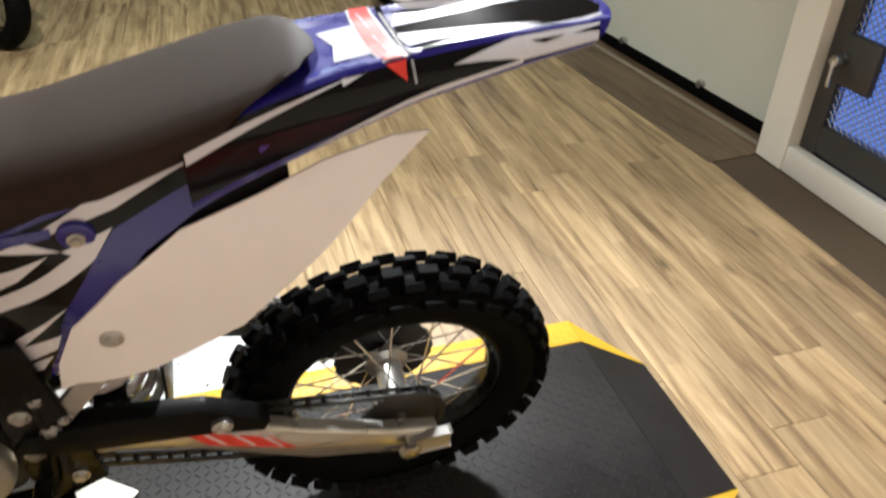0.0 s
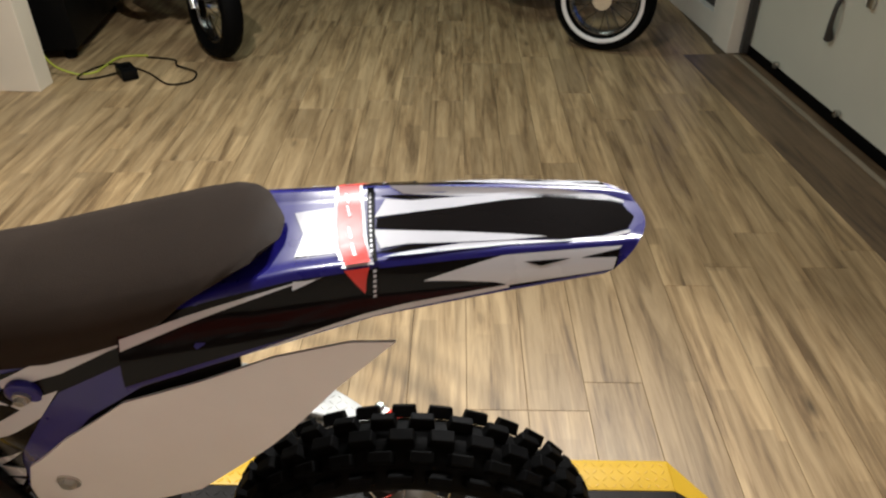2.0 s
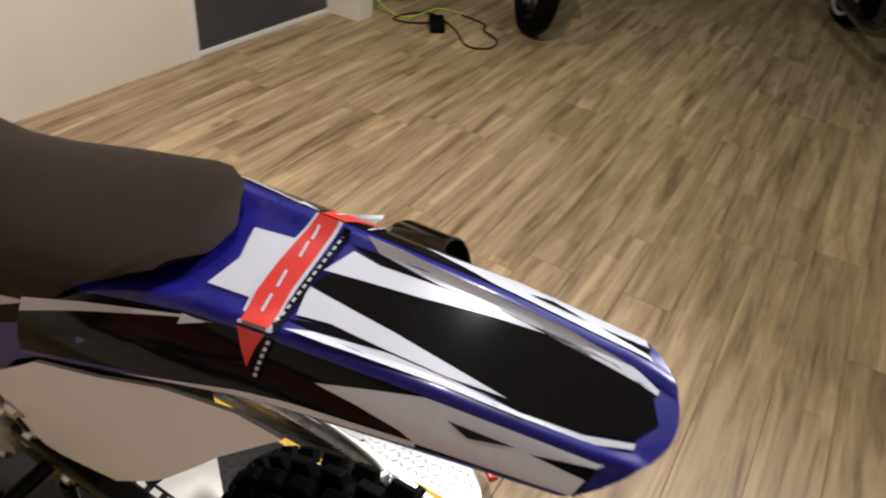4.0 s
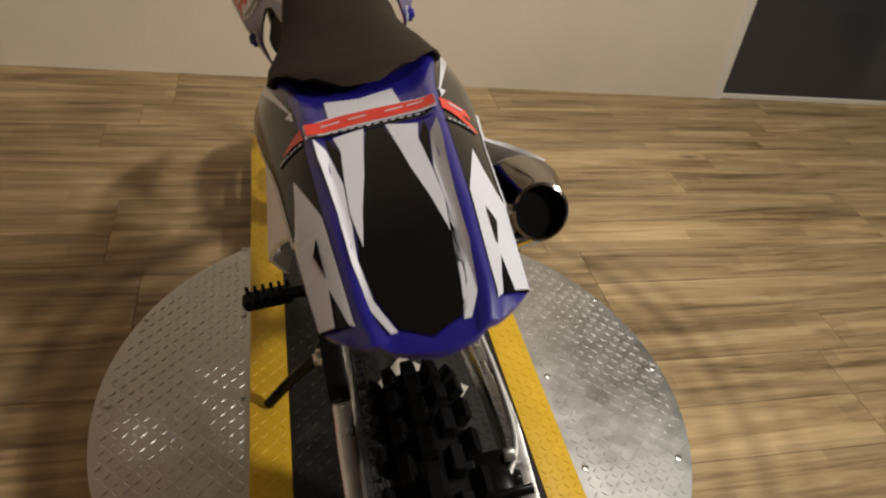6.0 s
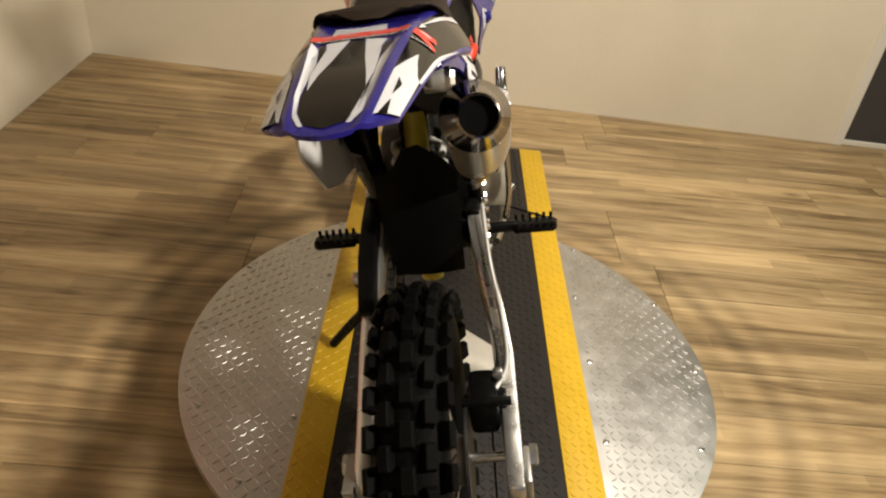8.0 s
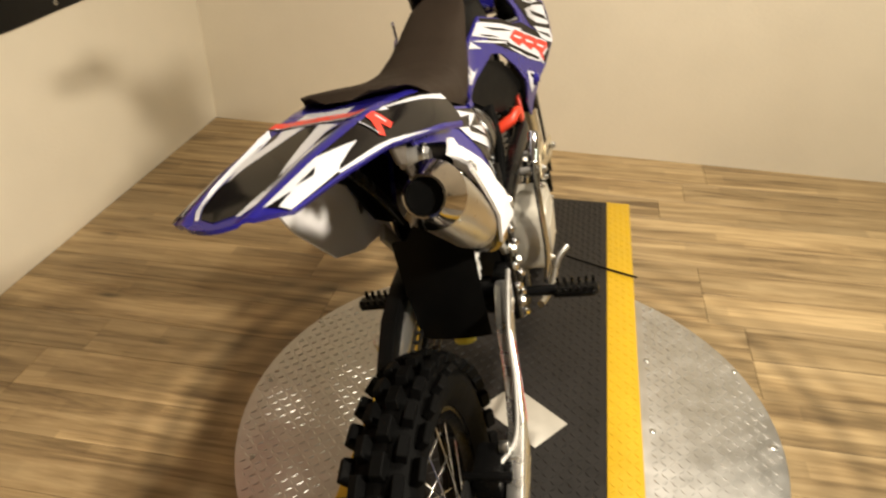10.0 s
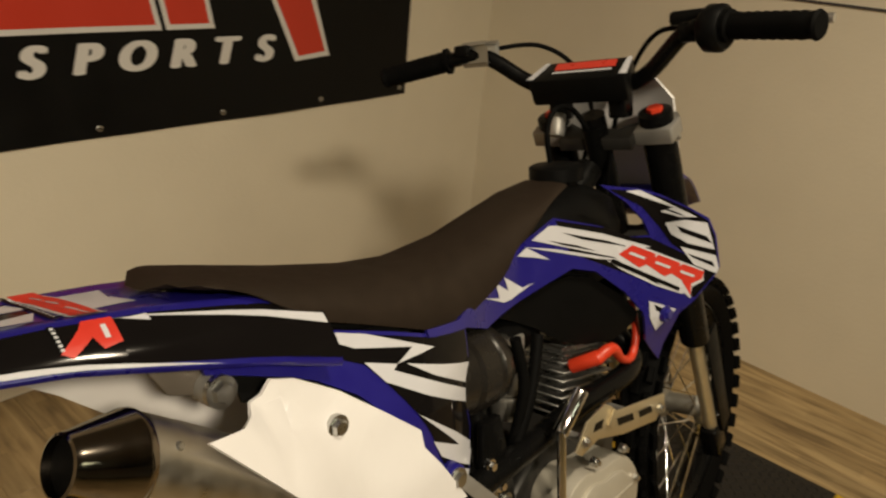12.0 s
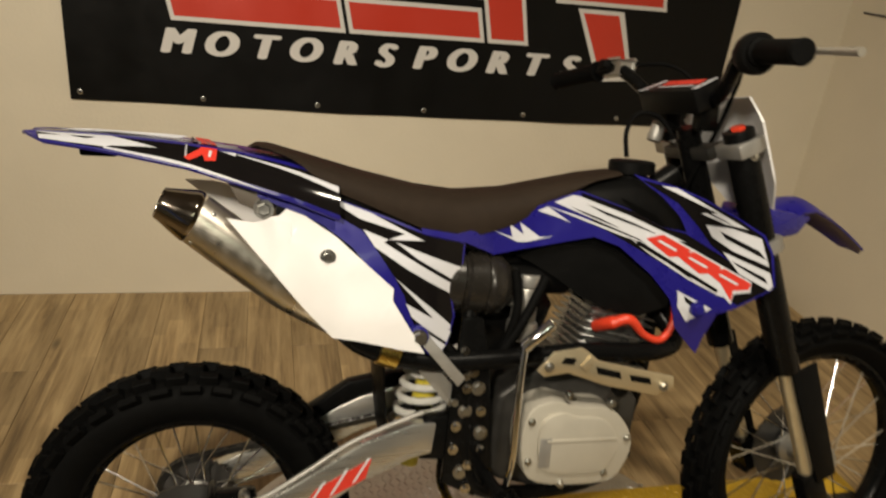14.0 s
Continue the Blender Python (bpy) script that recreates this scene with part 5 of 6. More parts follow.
G1, G2 = 0.0008, 0.0014
part("graphic", tail_skin([(-0.12, 0.052), (0.12, 0.052), (0.30, 0.005), (0.50, -0.035), (0.64, -0.07), (0.74, -0.106), (0.68, -0.14), (0.48, -0.166), (0, -0.175), (-0.48, -0.166), (-0.68, -0.14), (-0.74, -0.106), (-0.64, -0.07), (-0.50, -0.035), (-0.30, 0.005)], G1), GFX_BLACK, fender)
part("graphic", tail_skin([(-0.62, 0.120), (-0.10, 0.116), (0.42, 0.128), (0.50, 0.086), (-0.62, 0.078)], G1), GFX_WHITE, fender)
for flip in (False, True):
    def both(poly):
        return mirror_q(poly) if flip else poly
    part("graphic", tail_skin(both([(-0.64, 0.046), (-0.16, 0.054), (-0.34, -0.015), (-0.64, -0.094), (-0.69, -0.060), (-0.64, -0.017), (-0.58, 0.023)]), G1 + 0.0004), GFX_WHITE, fender)
    part("graphic", tail_skin(both([(-0.74, 0.052), (-0.60, 0.022), (-0.65, -0.018), (-0.76, 0.033)]), G1), GFX_BLACK, fender)
    part("graphic", tail_skin(both([(-0.93, 0.044), (-0.78, 0.030), (-0.67, -0.022), (-0.70, -0.066), (-0.77, -0.104), (-0.71, -0.142), (-0.52, -0.168), (-0.64, -0.168), (-0.80, -0.148), (-0.88, -0.108), (-0.87, -0.059), (-0.90, -0.023), (-0.93, 0.014)]), G1), GFX_WHITE, fender)
    part("graphic", tail_skin(both([(-1.08, 0.27), (-1.08, 0.05), (-1.06, -0.12), (-1.07, -0.156), (-1.85, -0.150), (-1.90, -0.05), (-1.90, 0.05), (-1.92, 0.27)]), G1), GFX_BLACK, fender)
    part("graphic", tail_skin(both([(-1.40, 0.010), (-1.08, -0.055), (-1.07, -0.120), (-1.07, -0.158), (-1.16, -0.155), (-1.32, -0.120), (-1.42, -0.152), (-1.84, -0.148), (-1.80, -0.06), (-1.66, -0.049), (-1.50, -0.02)]), G2), GFX_WHITE, fender)
    part("graphic", tail_skin(both([(-1.27, -0.072), (-1.30, -0.112), (-1.42, -0.086)]), G2 + 0.0006), GFX_BLACK, fender)
    part("graphic", tail_skin(both([(-1.97, 0.16), (-1.80, 0.02), (-1.78, -0.06), (-1.88, -0.06), (-1.94, 0.04)]), G2), GFX_WHITE, fender)
    part("graphic", tail_skin(both([(-1.40, 0.268), (-1.24, 0.268), (-1.10, 0.092)]), G2), GFX_WHITE, fender)
    # highlight on the ridge, laid on as a small white patch
    part("ridge_glint", tail_skin(both([(-1.10, 0.118), (-1.22, 0.118), (-1.12, 0.098)]), G2 + 0.0002), GFX_WHITE, fender, "white glint painted on the ridge beside the seat")
    part("caption_bar", tail_skin(both([(-1.06, 0.051), (-1.06, 0.0465), (-1.60, 0.0465), (-1.60, 0.0515)]), G2), BLACK_PLASTIC, fender)
    for k in range(6):
        q = -1.10 - 0.085 * k
        part("caption_dash", tail_skin(both([(q, 0.0505), (q, 0.0480), (q - 0.05, 0.0480), (q - 0.05, 0.0505)]), G2 + 0.0006), GFX_WHITE, fender)
RED_BAND = [(0.96, 0.090), (0.96, 0.071), (0.30, 0.066), (-0.30, 0.062), (-0.98, 0.053), (-0.98, 0.074), (-0.50, 0.083), (0.0, 0.087), (0.50, 0.089)]
part("logo_edge", tail_skin([(q * 1.02, y + (0.0028 if y > 0.0745 or q < -0.97 and y > 0.06 else -0.0028)) for q, y in RED_BAND], G2), GFX_WHITE, fender)
part("logo_block", tail_skin(RED_BAND, G2 + 0.0005), RED, fender, "curved red logo band across the fender")
for q0, y0 in ((-0.62, 0.066), (-0.20, 0.071), (0.36, 0.075), (0.70, 0.078)):
    part("logo_slot", tail_skin([(q0 - 0.15, y0), (q0 + 0.14, y0 + 0.004), (q0 + 0.14, y0 + 0.0062), (q0 - 0.15, y0 + 0.0022)], G2 + 0.0010), GFX_WHITE, fender)
part("logo_block", tail_skin([(-1.05, 0.075), (-1.05, 0.054), (-1.22, 0.056), (-1.48, 0.057)], G2 + 0.0004), RED, fender, "red tip of the logo band")
part("logo_block", tail_skin([(1.06, 0.092), (1.50, 0.091), (1.60, 0.076), (1.38, 0.072), (1.72, 0.054), (1.62, 0.047), (1.20, 0.066), (1.06, 0.070)], G2 + 0.0004), RED, fender, "forked red tip of the logo band")
part("logo_slot", tail_skin([(1.18, 0.085), (1.42, 0.084), (1.42, 0.080), (1.18, 0.081)], G2 + 0.0009), GFX_WHITE, fender)
part("caption_bar", tail_skin([(0.92, 0.0635), (0.92, 0.0570), (-0.50, 0.0510), (-0.98, 0.0470), (-0.98, 0.0505), (-0.50, 0.0575)], G2 + 0.0002), BLACK_PLASTIC, fender)
for k in range(14):
    q = -0.86 + 0.125 * k
    y = 0.0515 + 0.0045 * (q + 0.86) / 0.86 if q < 0 else 0.056 + 0.004 * q / 0.9
    part("caption_dash", tail_skin([(q, y), (q + 0.07, y + 0.0004), (q + 0.07, y + 0.0024), (q, y + 0.002)], G2 + 0.0007), GFX_WHITE, fender)
part("fender_underside_light", box((-0.03, -0.12, 0.884), (0.03, -0.07, 0.9), 0.004), BLACK_PLASTIC, fender)

# -- side covers, white number panels --
COVER = [(0.126, 0.885), (0.189, 0.859), (0.240, 0.845), (0.334, 0.815), (0.388, 0.796), (0.455, 0.782), (0.451, 0.741), (0.437, 0.722), (0.435, 0.695), (0.443, 0.662), (0.433, 0.616), (0.418, 0.596), (0.399, 0.602), (0.381, 0.620), (0.360, 0.643), (0.344, 0.679), (0.330, 0.705), (0.310, 0.729), (0.270, 0.774), (0.231, 0.801), (0.206, 0.813), (0.165, 0.828), (0.131, 0.840)]
STRIPES = ([(0.214, 0.852), (0.248, 0.840), (0.299, 0.823), (0.383, 0.784), (0.326, 0.785), (0.352, 0.794), (0.282, 0.814), (0.247, 0.834)],
           [(0.287, 0.799), (0.326, 0.785), (0.319, 0.781), (0.431, 0.717), (0.433, 0.699), (0.354, 0.743), (0.305, 0.774)],
           [(0.337, 0.782), (0.449, 0.741), (0.435, 0.722), (0.371, 0.758)],
           [(0.337, 0.729), (0.398, 0.680), (0.435, 0.648), (0.435, 0.639), (0.388, 0.661), (0.402, 0.663)],
           [(0.356, 0.689), (0.407, 0.659), (0.437, 0.636), (0.430, 0.619), (0.399, 0.641), (0.367, 0.666)],
           [(0.375, 0.653), (0.429, 0.614), (0.417, 0.599), (0.404, 0.608), (0.386, 0.637)],
           [(0.141, 0.875), (0.191, 0.854), (0.213, 0.850), (0.185, 0.862)])
BLACK_FILM = [(0.129, 0.881), (0.189, 0.855), (0.240, 0.841), (0.334, 0.811), (0.388, 0.792), (0.451, 0.779), (0.448, 0.743), (0.432, 0.723), (0.431, 0.695), (0.439, 0.662), (0.429, 0.618), (0.417, 0.601), (0.403, 0.608), (0.387, 0.626), (0.367, 0.663), (0.353, 0.701), (0.337, 0.729), (0.305, 0.774), (0.287, 0.797), (0.243, 0.820), (0.191, 0.842), (0.133, 0.854)]
for side in (-1, 1):
    def shift(poly):
        return [(y + (0.05 * step(0.15, 0.35, y) if side < 0 else 0), z - (0.02 * step(0.85, 0.65, z) if side < 0 else 0)) for y, z in poly]
    sc = part("side_cover", flank_skin(shift(COVER), side, 0.0, 0.004), BLUE_PLASTIC, bike, "blue side cover with black and white graphics")
    part("graphic", flank_skin(shift(BLACK_FILM), side, 0.0008), GFX_BLACK, sc)
    for poly in STRIPES:
        part("graphic", flank_skin(shift(poly), side, 0.0016), GFX_WHITE, sc)
    for (y, z) in ((0.312, 0.797),) if side < 0 else ((0.378, 0.637),):
        y, z = shift([(y, z)])[0]
        bolt(sc, flank_at(y, z, side) + Vector((side * (0.014 if side > 0 else 0.006), 0, 0)), (side, 0, 0), 0.010 if side > 0 else 0.006)
        part("bolt_pad", rod(flank_at(y, z, side) - Vector((side * 0.004, 0, 0)), flank_at(y, z, side) + Vector((side * (0.013 if side > 0 else 0.005), 0, 0)), 0.017, bevel=0.003), BLUE_PLASTIC, sc)
WHITE_R = [(0.090, 0.820), (0.126, 0.813), (0.140, 0.814), (0.162, 0.819), (0.172, 0.829), (0.199, 0.819), (0.248, 0.787), (0.292, 0.750), (0.336, 0.712), (0.334, 0.695), (0.350, 0.671), (0.372, 0.637), (0.388, 0.612), (0.351, 0.618), (0.298, 0.630), (0.244, 0.640), (0.203, 0.685), (0.152, 0.747)]
WHITE_L = [(0.016, 0.843), (0.070, 0.800), (0.139, 0.733), (0.229, 0.645), (0.331, 0.600), (0.415, 0.586), (0.438, 0.568), (0.425, 0.62), (0.393, 0.685), (0.334, 0.742), (0.268, 0.785), (0.193, 0.806), (0.124, 0.829), (0.055, 0.843)]


def panel_out(y, z, side):
    """The flank, pushed out on the right so that the panel wraps the silencer."""
    p = flank_at(y, z, side)
    p.x += side * 0.004
    if side > 0:
        ax, az, ar = (float(np.interp(y, (0.043, 0.093, 0.180, 0.258), k)) for k in ((0.107, 0.108, 0.106, 0.096), (0.814, 0.777, 0.711, 0.657), (0.0365, 0.038, 0.0365, 0.027)))
        d, reach = (z - az) * 0.8, ar + 0.006
        hug = ax + reach if d < 0 else ax + reach * math.sqrt(max(0.0, 1 - (d / (1.45 * reach)) ** 2))
        p.x = max(p.x, hug)
    return p


for side, poly in ((1, WHITE_R), (-1, WHITE_L)):
    sp = part("side_panel", skin(poly, lambda y, z: panel_out(y, z, side), (0.03, 0.03), 0, 0.004, lambda u, v: Vector((side, 0, 0))), WHITE_PLASTIC, bike, "white plastic side number panel")
    bolt(sp, panel_out(*((0.234, 0.759) if side > 0 else (0.36, 0.664)), side), (side, 0, 0), 0.009)
    if side > 0:
        bolt(bike, Vector((0.080, 0.140, 0.823)), (side, 0, 0), 0.011)
        part("bracket_boss", rod((0.050, 0.140, 0.823), (0.077, 0.140, 0.823), 0.015, bevel=0.002), GREY_METAL, bike)
TAUPE = material("dark taupe bracket", (0.13, 0.11, 0.09), 0.45, 0.2, dark=0.8)
part("silencer_bracket", prism([(0.083, 0.866), (0.123, 0.858), (0.153, 0.848), (0.159, 0.822), (0.133, 0.816), (0.103, 0.828)], 0.054, 0.062, "X", 0.003), TAUPE, bike, "dark taupe silencer bracket plate")

INNER = [(0.158, 0.809), (0.183, 0.798), (0.314, 0.723), (0.384, 0.628), (0.428, 0.598), (0.453, 0.708), (0.363, 0.809), (0.204, 0.876), (0.158, 0.880)]
for side in (-1, 1):
    part("inner_cover", flank_skin(INNER, side, -0.008, 0.003), BLACK_PLASTIC, bike, "black inner cover behind the side panel")
for (y, z) in ((0.456, 0.474), (0.454, 0.433), (0.501, 0.432), (0.482, 0.404), (0.481, 0.360), (0.461, 0.605), (0.479, 0.569), (0.470, 0.541), (0.497, 0.500)):
    bolt(bike, (0.103, y, z), (1, 0, 0), 0.0065, CHROME)
part("stay_bar", prism([(0.382, 0.626), (0.396, 0.636), (0.462, 0.564), (0.450, 0.550)], 0.112, 0.117, "X", 0.001), GREY_METAL, bike, "grey metal stay bar")

# -- tank, shrouds --
part("fuel_tank", loft([[(w * cx, y, zb + (zt - zb) * cz) for cx, cz in ((1, 0), (1, 0.6), (0.85, 0.9), (0.5, 1), (-0.5, 1), (-0.85, 0.9), (-1, 0.6), (-1, 0))] for y, w, zb, zt in ((0.56, 0.05, 0.79, 0.840), (0.62, 0.060, 0.77, 0.862), (0.68, 0.066, 0.75, 0.880), (0.74, 0.070, 0.75, 0.889), (0.79, 0.070, 0.75, 0.889), (0.84, 0.062, 0.77, 0.872), (0.87, 0.05, 0.79, 0.84))]), BLACK_PLASTIC, bike, "black plastic fuel tank", smooth=60)
cap = part("fuel_cap", lathe([(0, 0), (0, 0.030), (0.010, 0.030), (0.011, 0.041), (0.030, 0.041), (0.033, 0.036), (0.033, 0)], 24, "Z"), BLACK_PLASTIC, bike, "black fuel cap with a breather hose", at=pose(-0.004, 0.774, 0.8865))
part("breather_hose", tube([(-0.008, 0.764, 0.9245), (-0.008, 0.758, 0.9685), (-0.005, 0.774, 1), (0.0, 0.812, 0.9985), (0.01, 0.842, 0.9635)], 0.0042), RUBBER, bike, "black fuel breather hose")
OUTER = [(0.389, 0.820), (0.450, 0.811), (0.512, 0.826), (0.590, 0.859), (0.618, 0.872), (0.655, 0.889), (0.735, 0.864), (0.792, 0.838), (0.829, 0.834), (0.814, 0.860), (0.782, 0.890), (0.734, 0.922), (0.764, 0.915), (0.805, 0.907), (0.848, 0.892), (0.906, 0.864), (0.951, 0.839), (0.968, 0.809), (0.979, 0.756), (0.971, 0.745), (0.925, 0.713), (0.896, 0.698), (0.886, 0.618), (0.837, 0.667), (0.817, 0.718), (0.781, 0.758), (0.726, 0.801), (0.684, 0.814), (0.600, 0.792), (0.518, 0.776), (0.465, 0.797), (0.389, 0.812)]
SH_BLACK = ([(0.655, 0.886), (0.742, 0.861), (0.792, 0.838), (0.826, 0.832), (0.893, 0.796), (0.973, 0.750), (0.925, 0.717), (0.905, 0.728), (0.804, 0.775), (0.745, 0.805), (0.679, 0.838)],
            [(0.748, 0.914), (0.764, 0.911), (0.805, 0.903), (0.848, 0.888), (0.906, 0.861), (0.948, 0.836), (0.964, 0.809), (0.975, 0.757), (0.905, 0.790), (0.870, 0.815), (0.845, 0.845), (0.810, 0.880)])
SH_WHITE = ([(0.614, 0.867), (0.643, 0.881), (0.656, 0.879), (0.736, 0.854), (0.830, 0.817), (0.779, 0.821), (0.760, 0.815), (0.679, 0.844)],
            [(0.600, 0.861), (0.652, 0.848), (0.760, 0.813), (0.771, 0.808), (0.729, 0.819)],
            [(0.744, 0.814), (0.794, 0.795), (0.877, 0.748), (0.912, 0.728), (0.895, 0.730), (0.842, 0.754), (0.774, 0.793)],
            [(0.779, 0.907), (0.805, 0.905), (0.842, 0.887), (0.923, 0.846), (0.886, 0.852), (0.846, 0.867), (0.872, 0.869)],
            [(0.857, 0.848), (0.897, 0.846), (0.946, 0.833), (0.964, 0.787), (0.905, 0.808), (0.869, 0.829)],
            [(0.889, 0.806), (0.967, 0.777), (0.975, 0.755), (0.970, 0.747), (0.920, 0.771)],
            [(0.827, 0.734), (0.885, 0.708), (0.869, 0.695), (0.851, 0.681), (0.831, 0.706)],
            [(0.514, 0.816), (0.548, 0.806), (0.541, 0.828), (0.567, 0.811), (0.559, 0.831), (0.597, 0.807), (0.618, 0.810), (0.574, 0.798), (0.557, 0.798), (0.541, 0.805)],
            [(0.588, 0.851), (0.605, 0.859), (0.644, 0.835), (0.619, 0.843)])
STREAKS = ([(0.665, 0.868), (0.745, 0.842), (0.790, 0.824), (0.700, 0.852)], [(0.640, 0.862), (0.690, 0.846), (0.730, 0.829), (0.668, 0.850)],
           [(0.820, 0.886), (0.885, 0.858), (0.900, 0.850), (0.835, 0.876)], [(0.880, 0.840), (0.945, 0.812), (0.958, 0.798), (0.890, 0.828)],
           [(0.905, 0.792), (0.960, 0.768), (0.966, 0.758), (0.915, 0.784)], [(0.775, 0.800), (0.840, 0.762), (0.850, 0.753), (0.782, 0.794)],
           [(0.838, 0.726), (0.870, 0.708), (0.862, 0.703), (0.842, 0.716)])
LOGO_EDGE = [(0.754, 0.819), (0.789, 0.831), (0.826, 0.814), (0.941, 0.759), (0.941, 0.741), (0.916, 0.736), (0.913, 0.718), (0.889, 0.742), (0.830, 0.771), (0.797, 0.783)]
LOWER = [(0.567, 0.770), (0.625, 0.792), (0.692, 0.799), (0.734, 0.788), (0.788, 0.751), (0.823, 0.715), (0.822, 0.700), (0.782, 0.679), (0.724, 0.688), (0.680, 0.705), (0.634, 0.737), (0.589, 0.761)]


def lowered(poly):
    """A shroud outline in place; on the far flank its upper points tuck in under the tank."""
    tuck = 0.55 if side < 0 else 0.0
    return [(y - 0.011, z - 0.0172 - tuck * max(z - 0.85, 0.0)) for y, z in poly]


for side in (-1, 1):
    shroud = part("tank_shroud", flank_skin(lowered(OUTER), side, 0.003, 0.004), BLUE_PLASTIC, bike, "blue tank shroud with white, black and red graphics")
    for poly in SH_BLACK:
        part("graphic", flank_skin(lowered(poly), side, 0.0037), GFX_BLACK, shroud)
    for poly in SH_WHITE:
        part("graphic", flank_skin(lowered(poly), side, 0.0043), GFX_WHITE, shroud)
    for poly in STREAKS:
        part("graphic", flank_skin(lowered(poly), side, 0.0046), GFX_BLACK, shroud)
    part("logo_edge", flank_skin(lowered(LOGO_EDGE), side, 0.0048), GFX_WHITE, shroud)
    for k in range(3):
        y0, z0 = 0.766 + 0.0515 * k, 0.8185 - 0.0245 * k
        part("logo_block", flank_skin(lowered([(y0, z0), (y0 + 0.026, z0 + 0.0085), (y0 + 0.072, z0 - 0.0135), (y0 + 0.068, z0 - 0.024), (y0 + 0.040, z0 - 0.0280)]), side, 0.0054), RED, shroud, "slanted red logo block")
        part("logo_slot", flank_skin(lowered([(y0 + 0.018, z0 - 0.003), (y0 + 0.022, z0 - 0.0005), (y0 + 0.052, z0 - 0.015), (y0 + 0.048, z0 - 0.0175)]), side, 0.0060), GFX_WHITE, shroud)
    part("logo_block", flank_skin(lowered([(0.893, 0.752), (0.914, 0.745), (0.913, 0.724)]), side, 0.0054), RED, shroud, "red spur of the logo")
    part("caption_bar", flank_skin(lowered([(0.750, 0.809), (0.888, 0.736), (0.891, 0.741), (0.755, 0.814)]), side, 0.0050), GFX_BLACK, shroud)
    bolt(shroud, flank_at(0.851, 0.688, side) + Vector((side * 0.006, 0, 0)), (side, 0, 0), 0.010, BLUE_PLASTIC)
    part("tank_lower_cover", skin(lowered(LOWER), lambda y, z: Vector((side * (flank_x(y, z) - 0.012), y, z)), (0.03, 0.03), 0, 0.02, lambda u, v: Vector((side, 0, 0))), BLACK_PLASTIC, bike, "black plastic cover under the tank")
part("oil_cooler_block", box((-0.07, 0.84, 0.62), (0.07, 0.865, 0.78), 0.006), BLACK_PLASTIC, bike)

# -- fork, clamps, plate, bars --
FT, FB = Vector((0, 0.907, 0.9835)), Vector((0, 1.183, 0.3155))
fd = (FB - FT).normalized()
STEM = FT + Vector((0, -0.045, 0))
STEER = Matrix.Translation(STEM) @ Matrix.Rotation(radians(6), 4, -fd) @ Matrix.Translation(-STEM)
front_wheel.matrix_basis = STEER @ front_wheel.matrix_basis
fork = part("fork", rod(FT + Vector((0, -0.045, 0.0)) + fd * 0.02, FT + Vector((0, -0.045, 0)) + fd * 0.20, 0.016), BLACK_PAINT, bike, "black inverted front fork with silver clamps", at=STEER)
for side in (-1, 1):
    o = Vector((side * 0.088, 0, 0))
    part("fork_tube", rod(FT + o, FT + o + fd * 0.470, 0.0265, seg=24, bevel=0.003), BLACK_PAINT, fork)
    part("fork_stanchion", rod(FT + o + fd * 0.465, FT + o + fd * 0.715, 0.0140, seg=20), GOLD, fork, "gold toned fork stanchion")
    part("fork_foot", box((side * 0.070, -0.022, -0.03), (side * 0.106, 0.028, 0.045), 0.006), BLACK_PAINT, fork, at=Matrix.Translation(FT + fd * 0.745) @ Matrix.Rotation(radians(24), 4, "X"))
    part("fork_guard", prism([(-0.004, 0.0), (0.054, 0.0), (0.050, -0.25), (0.004, -0.25)], side * 0.106, side * 0.112, "X", 0.002), BLACK_PLASTIC, fork, at=Matrix.Translation(FT + fd * 0.47) @ Matrix.Rotation(radians(22.5), 4, "X"))
    part("fork_cap", rod(FT + o - fd * 0.006, FT + o, 0.013, seg=6), RED_RUBBER, fork, "red anodised fork cap")
    bolt(fork, FT + o * 1.3 + fd * 0.045, (side, 0, 0), 0.006)
for d in (0.030, 0.215):
    lay = Matrix.Translation(FT + fd * d) @ Matrix.Rotation(radians(24.4), 4, "X")
    part("triple_clamp", prism([(-0.062, -0.048), (0.062, -0.048), (0.062, 0.010), (0.03, -0.014), (-0.03, -0.014), (-0.062, 0.010)], -0.011, 0.011, "Z", 0.003), SOOTY, fork, "dark cast fork yoke", at=lay)
    for side in (-1, 1):
        part("clamp_end", prism([(side * 0.0605, -0.032), (side * 0.119, -0.028), (side * 0.122, 0.012), (side * 0.112, 0.030), (side * 0.074, 0.031), (side * 0.0605, 0.014)], -0.013, 0.013, "Z", 0.003), GREY_METAL, fork, "grey cast clamp round the fork tube", at=lay)
plate = part("number_plate", skin([(-0.05, 0.835), (0.05, 0.835), (0.095, 0.90), (0.105, 1.00), (0.07, 1.042), (-0.07, 1.042), (-0.105, 1.00), (-0.095, 0.90)], lambda x, z: Vector((x, 1.045 - 0.47 * (z - 0.85) - 2.6 * x * x, z)), (0.03, 0.04), 0, 0.004, lambda u, v: Vector((0, 1, 0))), WHITE_PLASTIC, bike, "white front number plate", at=STEER)
part("front_fender", skin([(-0.045, 0.98), (-0.062, 1.06), (-0.058, 1.16), (-0.030, 1.305), (0, 1.330), (0.030, 1.305), (0.058, 1.16), (0.062, 1.06), (0.045, 0.98)], lambda x, y: Vector((x, y, 0.850 + 0.04 * step(1.00, 1.14, y) - 0.02 - 0.85 * max(y - 1.13, 0) ** 1.25 - 6.5 * x * x)), (0.015, 0.03), 0, 0.004, lambda u, v: Vector((0, 0, 1))), BLUE_PLASTIC, bike, "blue plastic front fender", smooth=60, at=STEER)
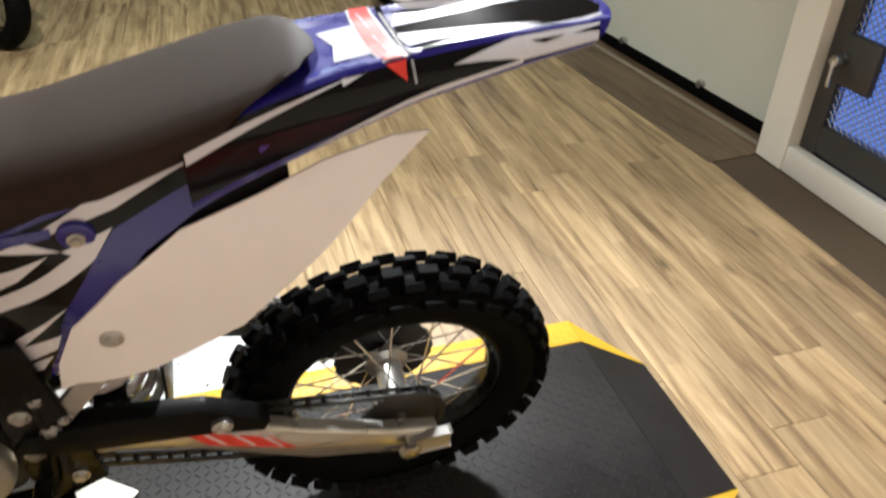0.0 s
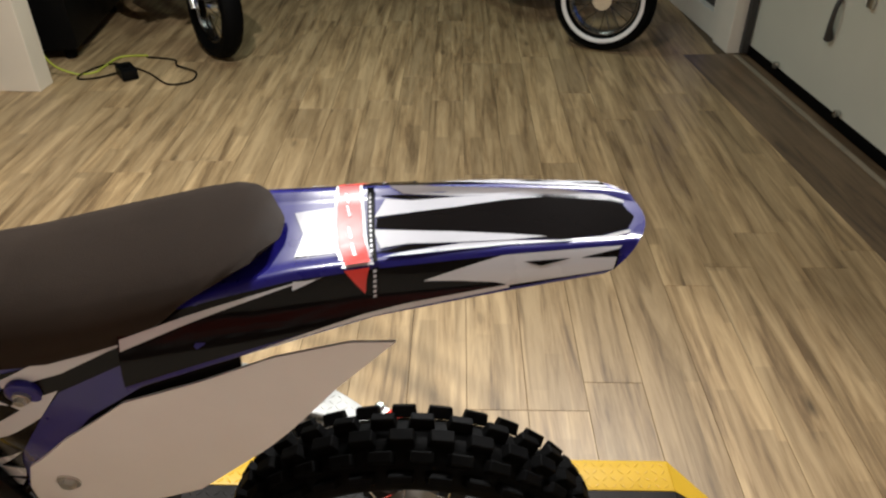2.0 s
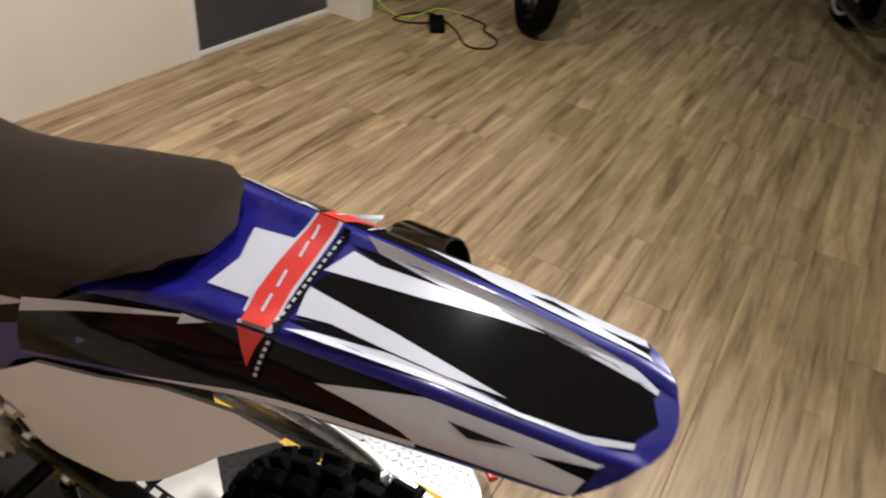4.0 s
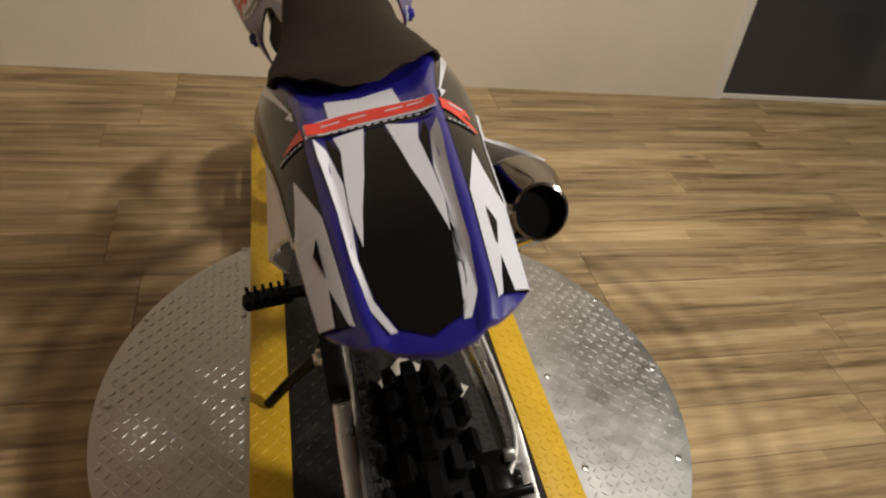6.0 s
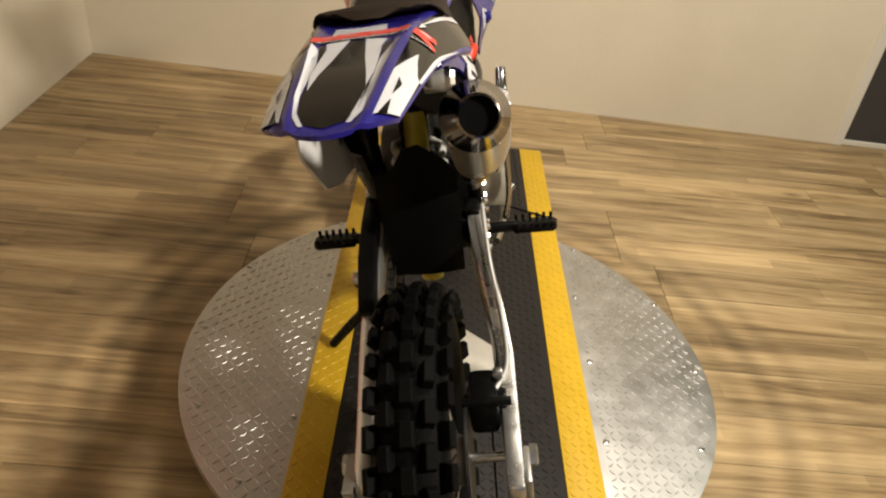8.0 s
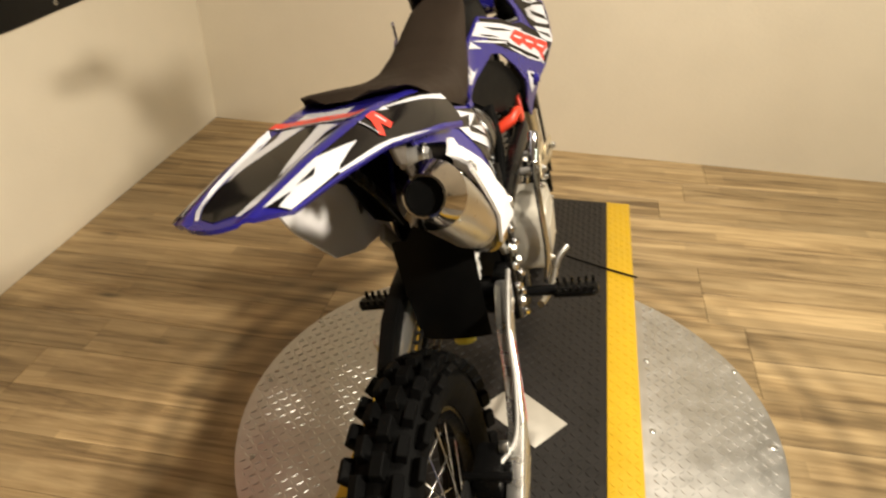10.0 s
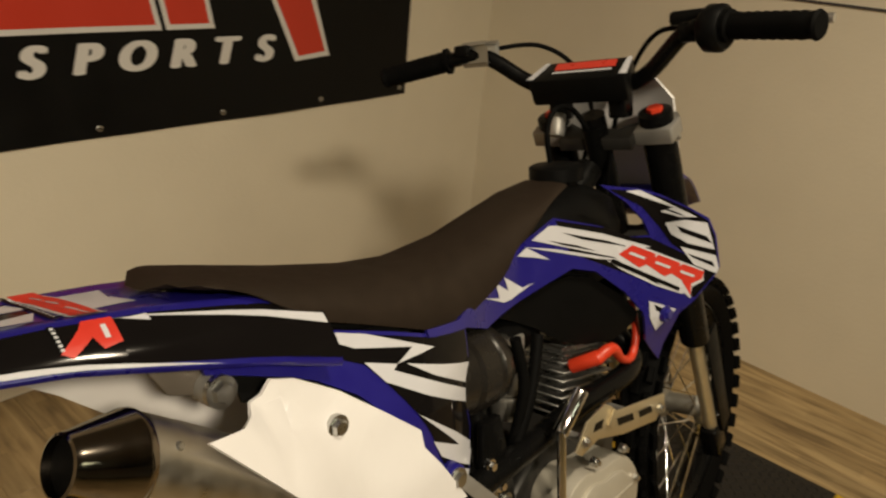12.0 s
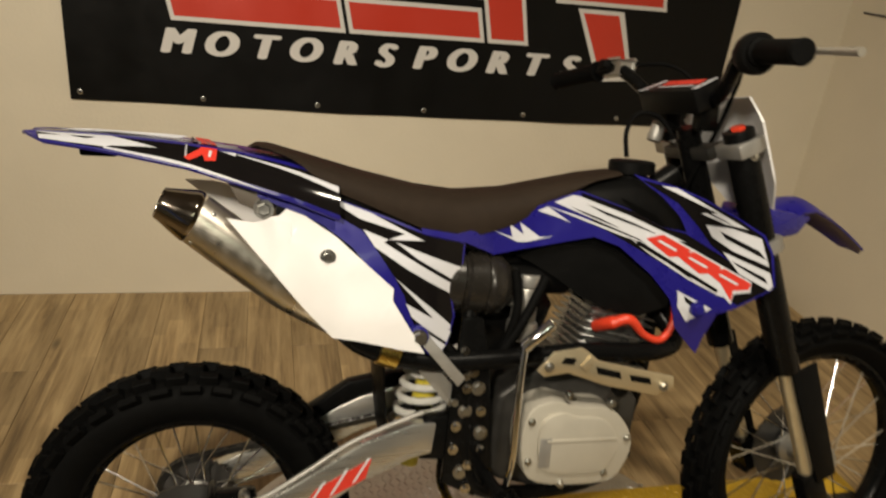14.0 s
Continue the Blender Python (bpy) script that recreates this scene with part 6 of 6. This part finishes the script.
part("fender_side", prism([(1.02, 0.85), (1.13, 0.835), (1.10, 0.80), (1.04, 0.79), (1.01, 0.81)], -0.06, 0.06, "X", 0.006), BLUE_PLASTIC, bike, at=STEER)
bars = part("handlebar", tube([(-0.335, 0.778, 1.068), (-0.22, 0.812, 1.086), (-0.165, 0.828, 1.088), (-0.10, 0.856, 1.042), (-0.05, 0.866, 1.026), (0.05, 0.866, 1.026), (0.10, 0.856, 1.042), (0.165, 0.828, 1.092), (0.22, 0.814, 1.094), (0.335, 0.778, 1.082)], 0.0125), BLACK_PAINT, bike, "black handlebar with rubber grips and a bar pad", at=STEER)
for side in (-1, 1):
    g = [(0, 0.0125), (0, 0.021), (0.006, 0.021), (0.008, 0.0165)] + [(0.010 + 0.006 * k, 0.0165 + 0.0012 * (k % 2)) for k in range(17)] + [(0.113, 0.0165), (0.118, 0.0185), (0.122, 0.016), (0.122, 0)]
    m = Matrix.Translation((side * 0.222, 0.8125, 1.094 if side > 0 else 1.086)) @ Vector((side * 0.12, -0.036, -0.012 if side > 0 else -0.019)).to_track_quat("X", "Z").to_matrix().to_4x4()
    part("grip", lathe(g, 24), RUBBER, bars, "black rubber grip", at=m)
    part("lever_perch", box((side * 0.155, 0.815, 1.078), (side * 0.19, 0.85, 1.106), 0.006), BLACK_PAINT if side > 0 else CAST, bars)
    part("lever", tube([(side * 0.165, 0.85, 1.098), (side * 0.20, 0.880, 1.102), (side * 0.27, 0.885, 1.098), (side * 0.335, 0.880, 1.092)], [0.007, 0.0065, 0.0055, 0.007], 10), ARM_ALU, bars, "silver hand lever")
    part("riser", box((side * 0.05 - 0.014, 0.850, 0.978), (side * 0.05 + 0.014, 0.886, 1.040), 0.005), BLACK_PAINT, bars)
    part("cable", tube([(side * 0.165, 0.85, 1.098), (side * 0.10, 0.895, 1.098), (side * 0.05, 0.925, 1.055), (0.02 * side, 0.915, 0.97), (side * 0.03, 0.85, 0.86)], 0.0038), RUBBER, bars)
part("throttle_housing", lathe([(0, 0.013), (0, 0.026), (0.006, 0.031), (0.024, 0.031), (0.030, 0.026), (0.030, 0.013)], 24), BLACK_PLASTIC, bars, "round black throttle housing", at=Matrix.Translation((0.192, 0.822, 1.094)) @ Vector((0.12, -0.036, -0.012)).to_track_quat("X", "Z").to_matrix().to_4x4())
part("brake_reservoir", box((0.135, 0.838, 1.102), (0.185, 0.868, 1.122), 0.006), BLACK_PLASTIC, bars)
part("kill_switch", box((-0.205, 0.80, 1.090), (-0.18, 0.828, 1.108), 0.004), BLACK_PLASTIC, bars)
pad_m = Matrix.Translation((0, 0.852, 1.034)) @ Matrix.Rotation(radians(24), 4, "X")
pad = part("bar_pad", prism([(-0.080, -0.032), (0.080, -0.032), (0.070, 0.032), (-0.070, 0.032)], -0.020, 0.024, "Z", 0.006), BLACK_PLASTIC, bars, "black bar pad with red and white print", at=pad_m)
part("pad_print", prism([(-0.045, -0.002), (0.055, -0.002), (0.050, 0.022), (-0.050, 0.022)], 0.0242, 0.0248), RED, pad, "slanted red logo block")
part("pad_caption", prism([(-0.045, -0.012), (0.052, -0.012), (0.052, -0.007), (-0.045, -0.007)], 0.0242, 0.0248), GFX_WHITE, pad)
for side in (-1, 1):
    part("pad_stripe", prism([(side * 0.070, -0.028), (side * 0.082, -0.028), (side * 0.072, 0.027), (side * 0.064, 0.027)], 0.0242, 0.0248), GFX_WHITE, pad)
part("steering_stem", rod(FT + Vector((0, -0.035, 0)), FT + fd * 0.23 + Vector((0, -0.035, 0)), 0.02), BLACK_PAINT, fork)
part("key_switch", rod((-0.045, 0.835, 0.955), (-0.045, 0.845, 0.990), 0.013, bevel=0.003), GREY_METAL, fork)

# ---- planks, last ----
def plank_mesh(x0, x1, y0, y1, mat, name):
    return mesh_of(name, box((x0, y0, -0.004), (x1, y1, 0.0), 0.0006, seg=1), mat)


PL, PWD = 1.22, 0.152
shared = {}


def board(x0, x1, y):
    """One plank between two ends; alike lengths share a mesh."""
    key = round(x1 - x0, 2)
    if key not in shared:
        shared[key] = plank_mesh(-key / 2 + 0.0006, key / 2 - 0.0006, -PWD / 2 + 0.0006, PWD / 2 - 0.0006, PLANK, "plank")
    ob = new("plank", shared[key])
    ob.location = ((x0 + x1) / 2, y, 0)
    ob.parent = ground


rng = random.Random(4)
y = YR + 0.2 + PWD / 2
while y < YF + 0.05:
    first = round(rng.uniform(0.15, PL - 0.1), 1)
    board(XL, XL + first, y)
    x = XL + first
    while x + PL < 7.6:
        board(x, x + PL, y)
        x += PL
    y += PWD
while y < 4.8:
    x = 2.9
    while x + PL < 7.6:
        board(x, x + PL, y)
        x += PL
    y += PWD
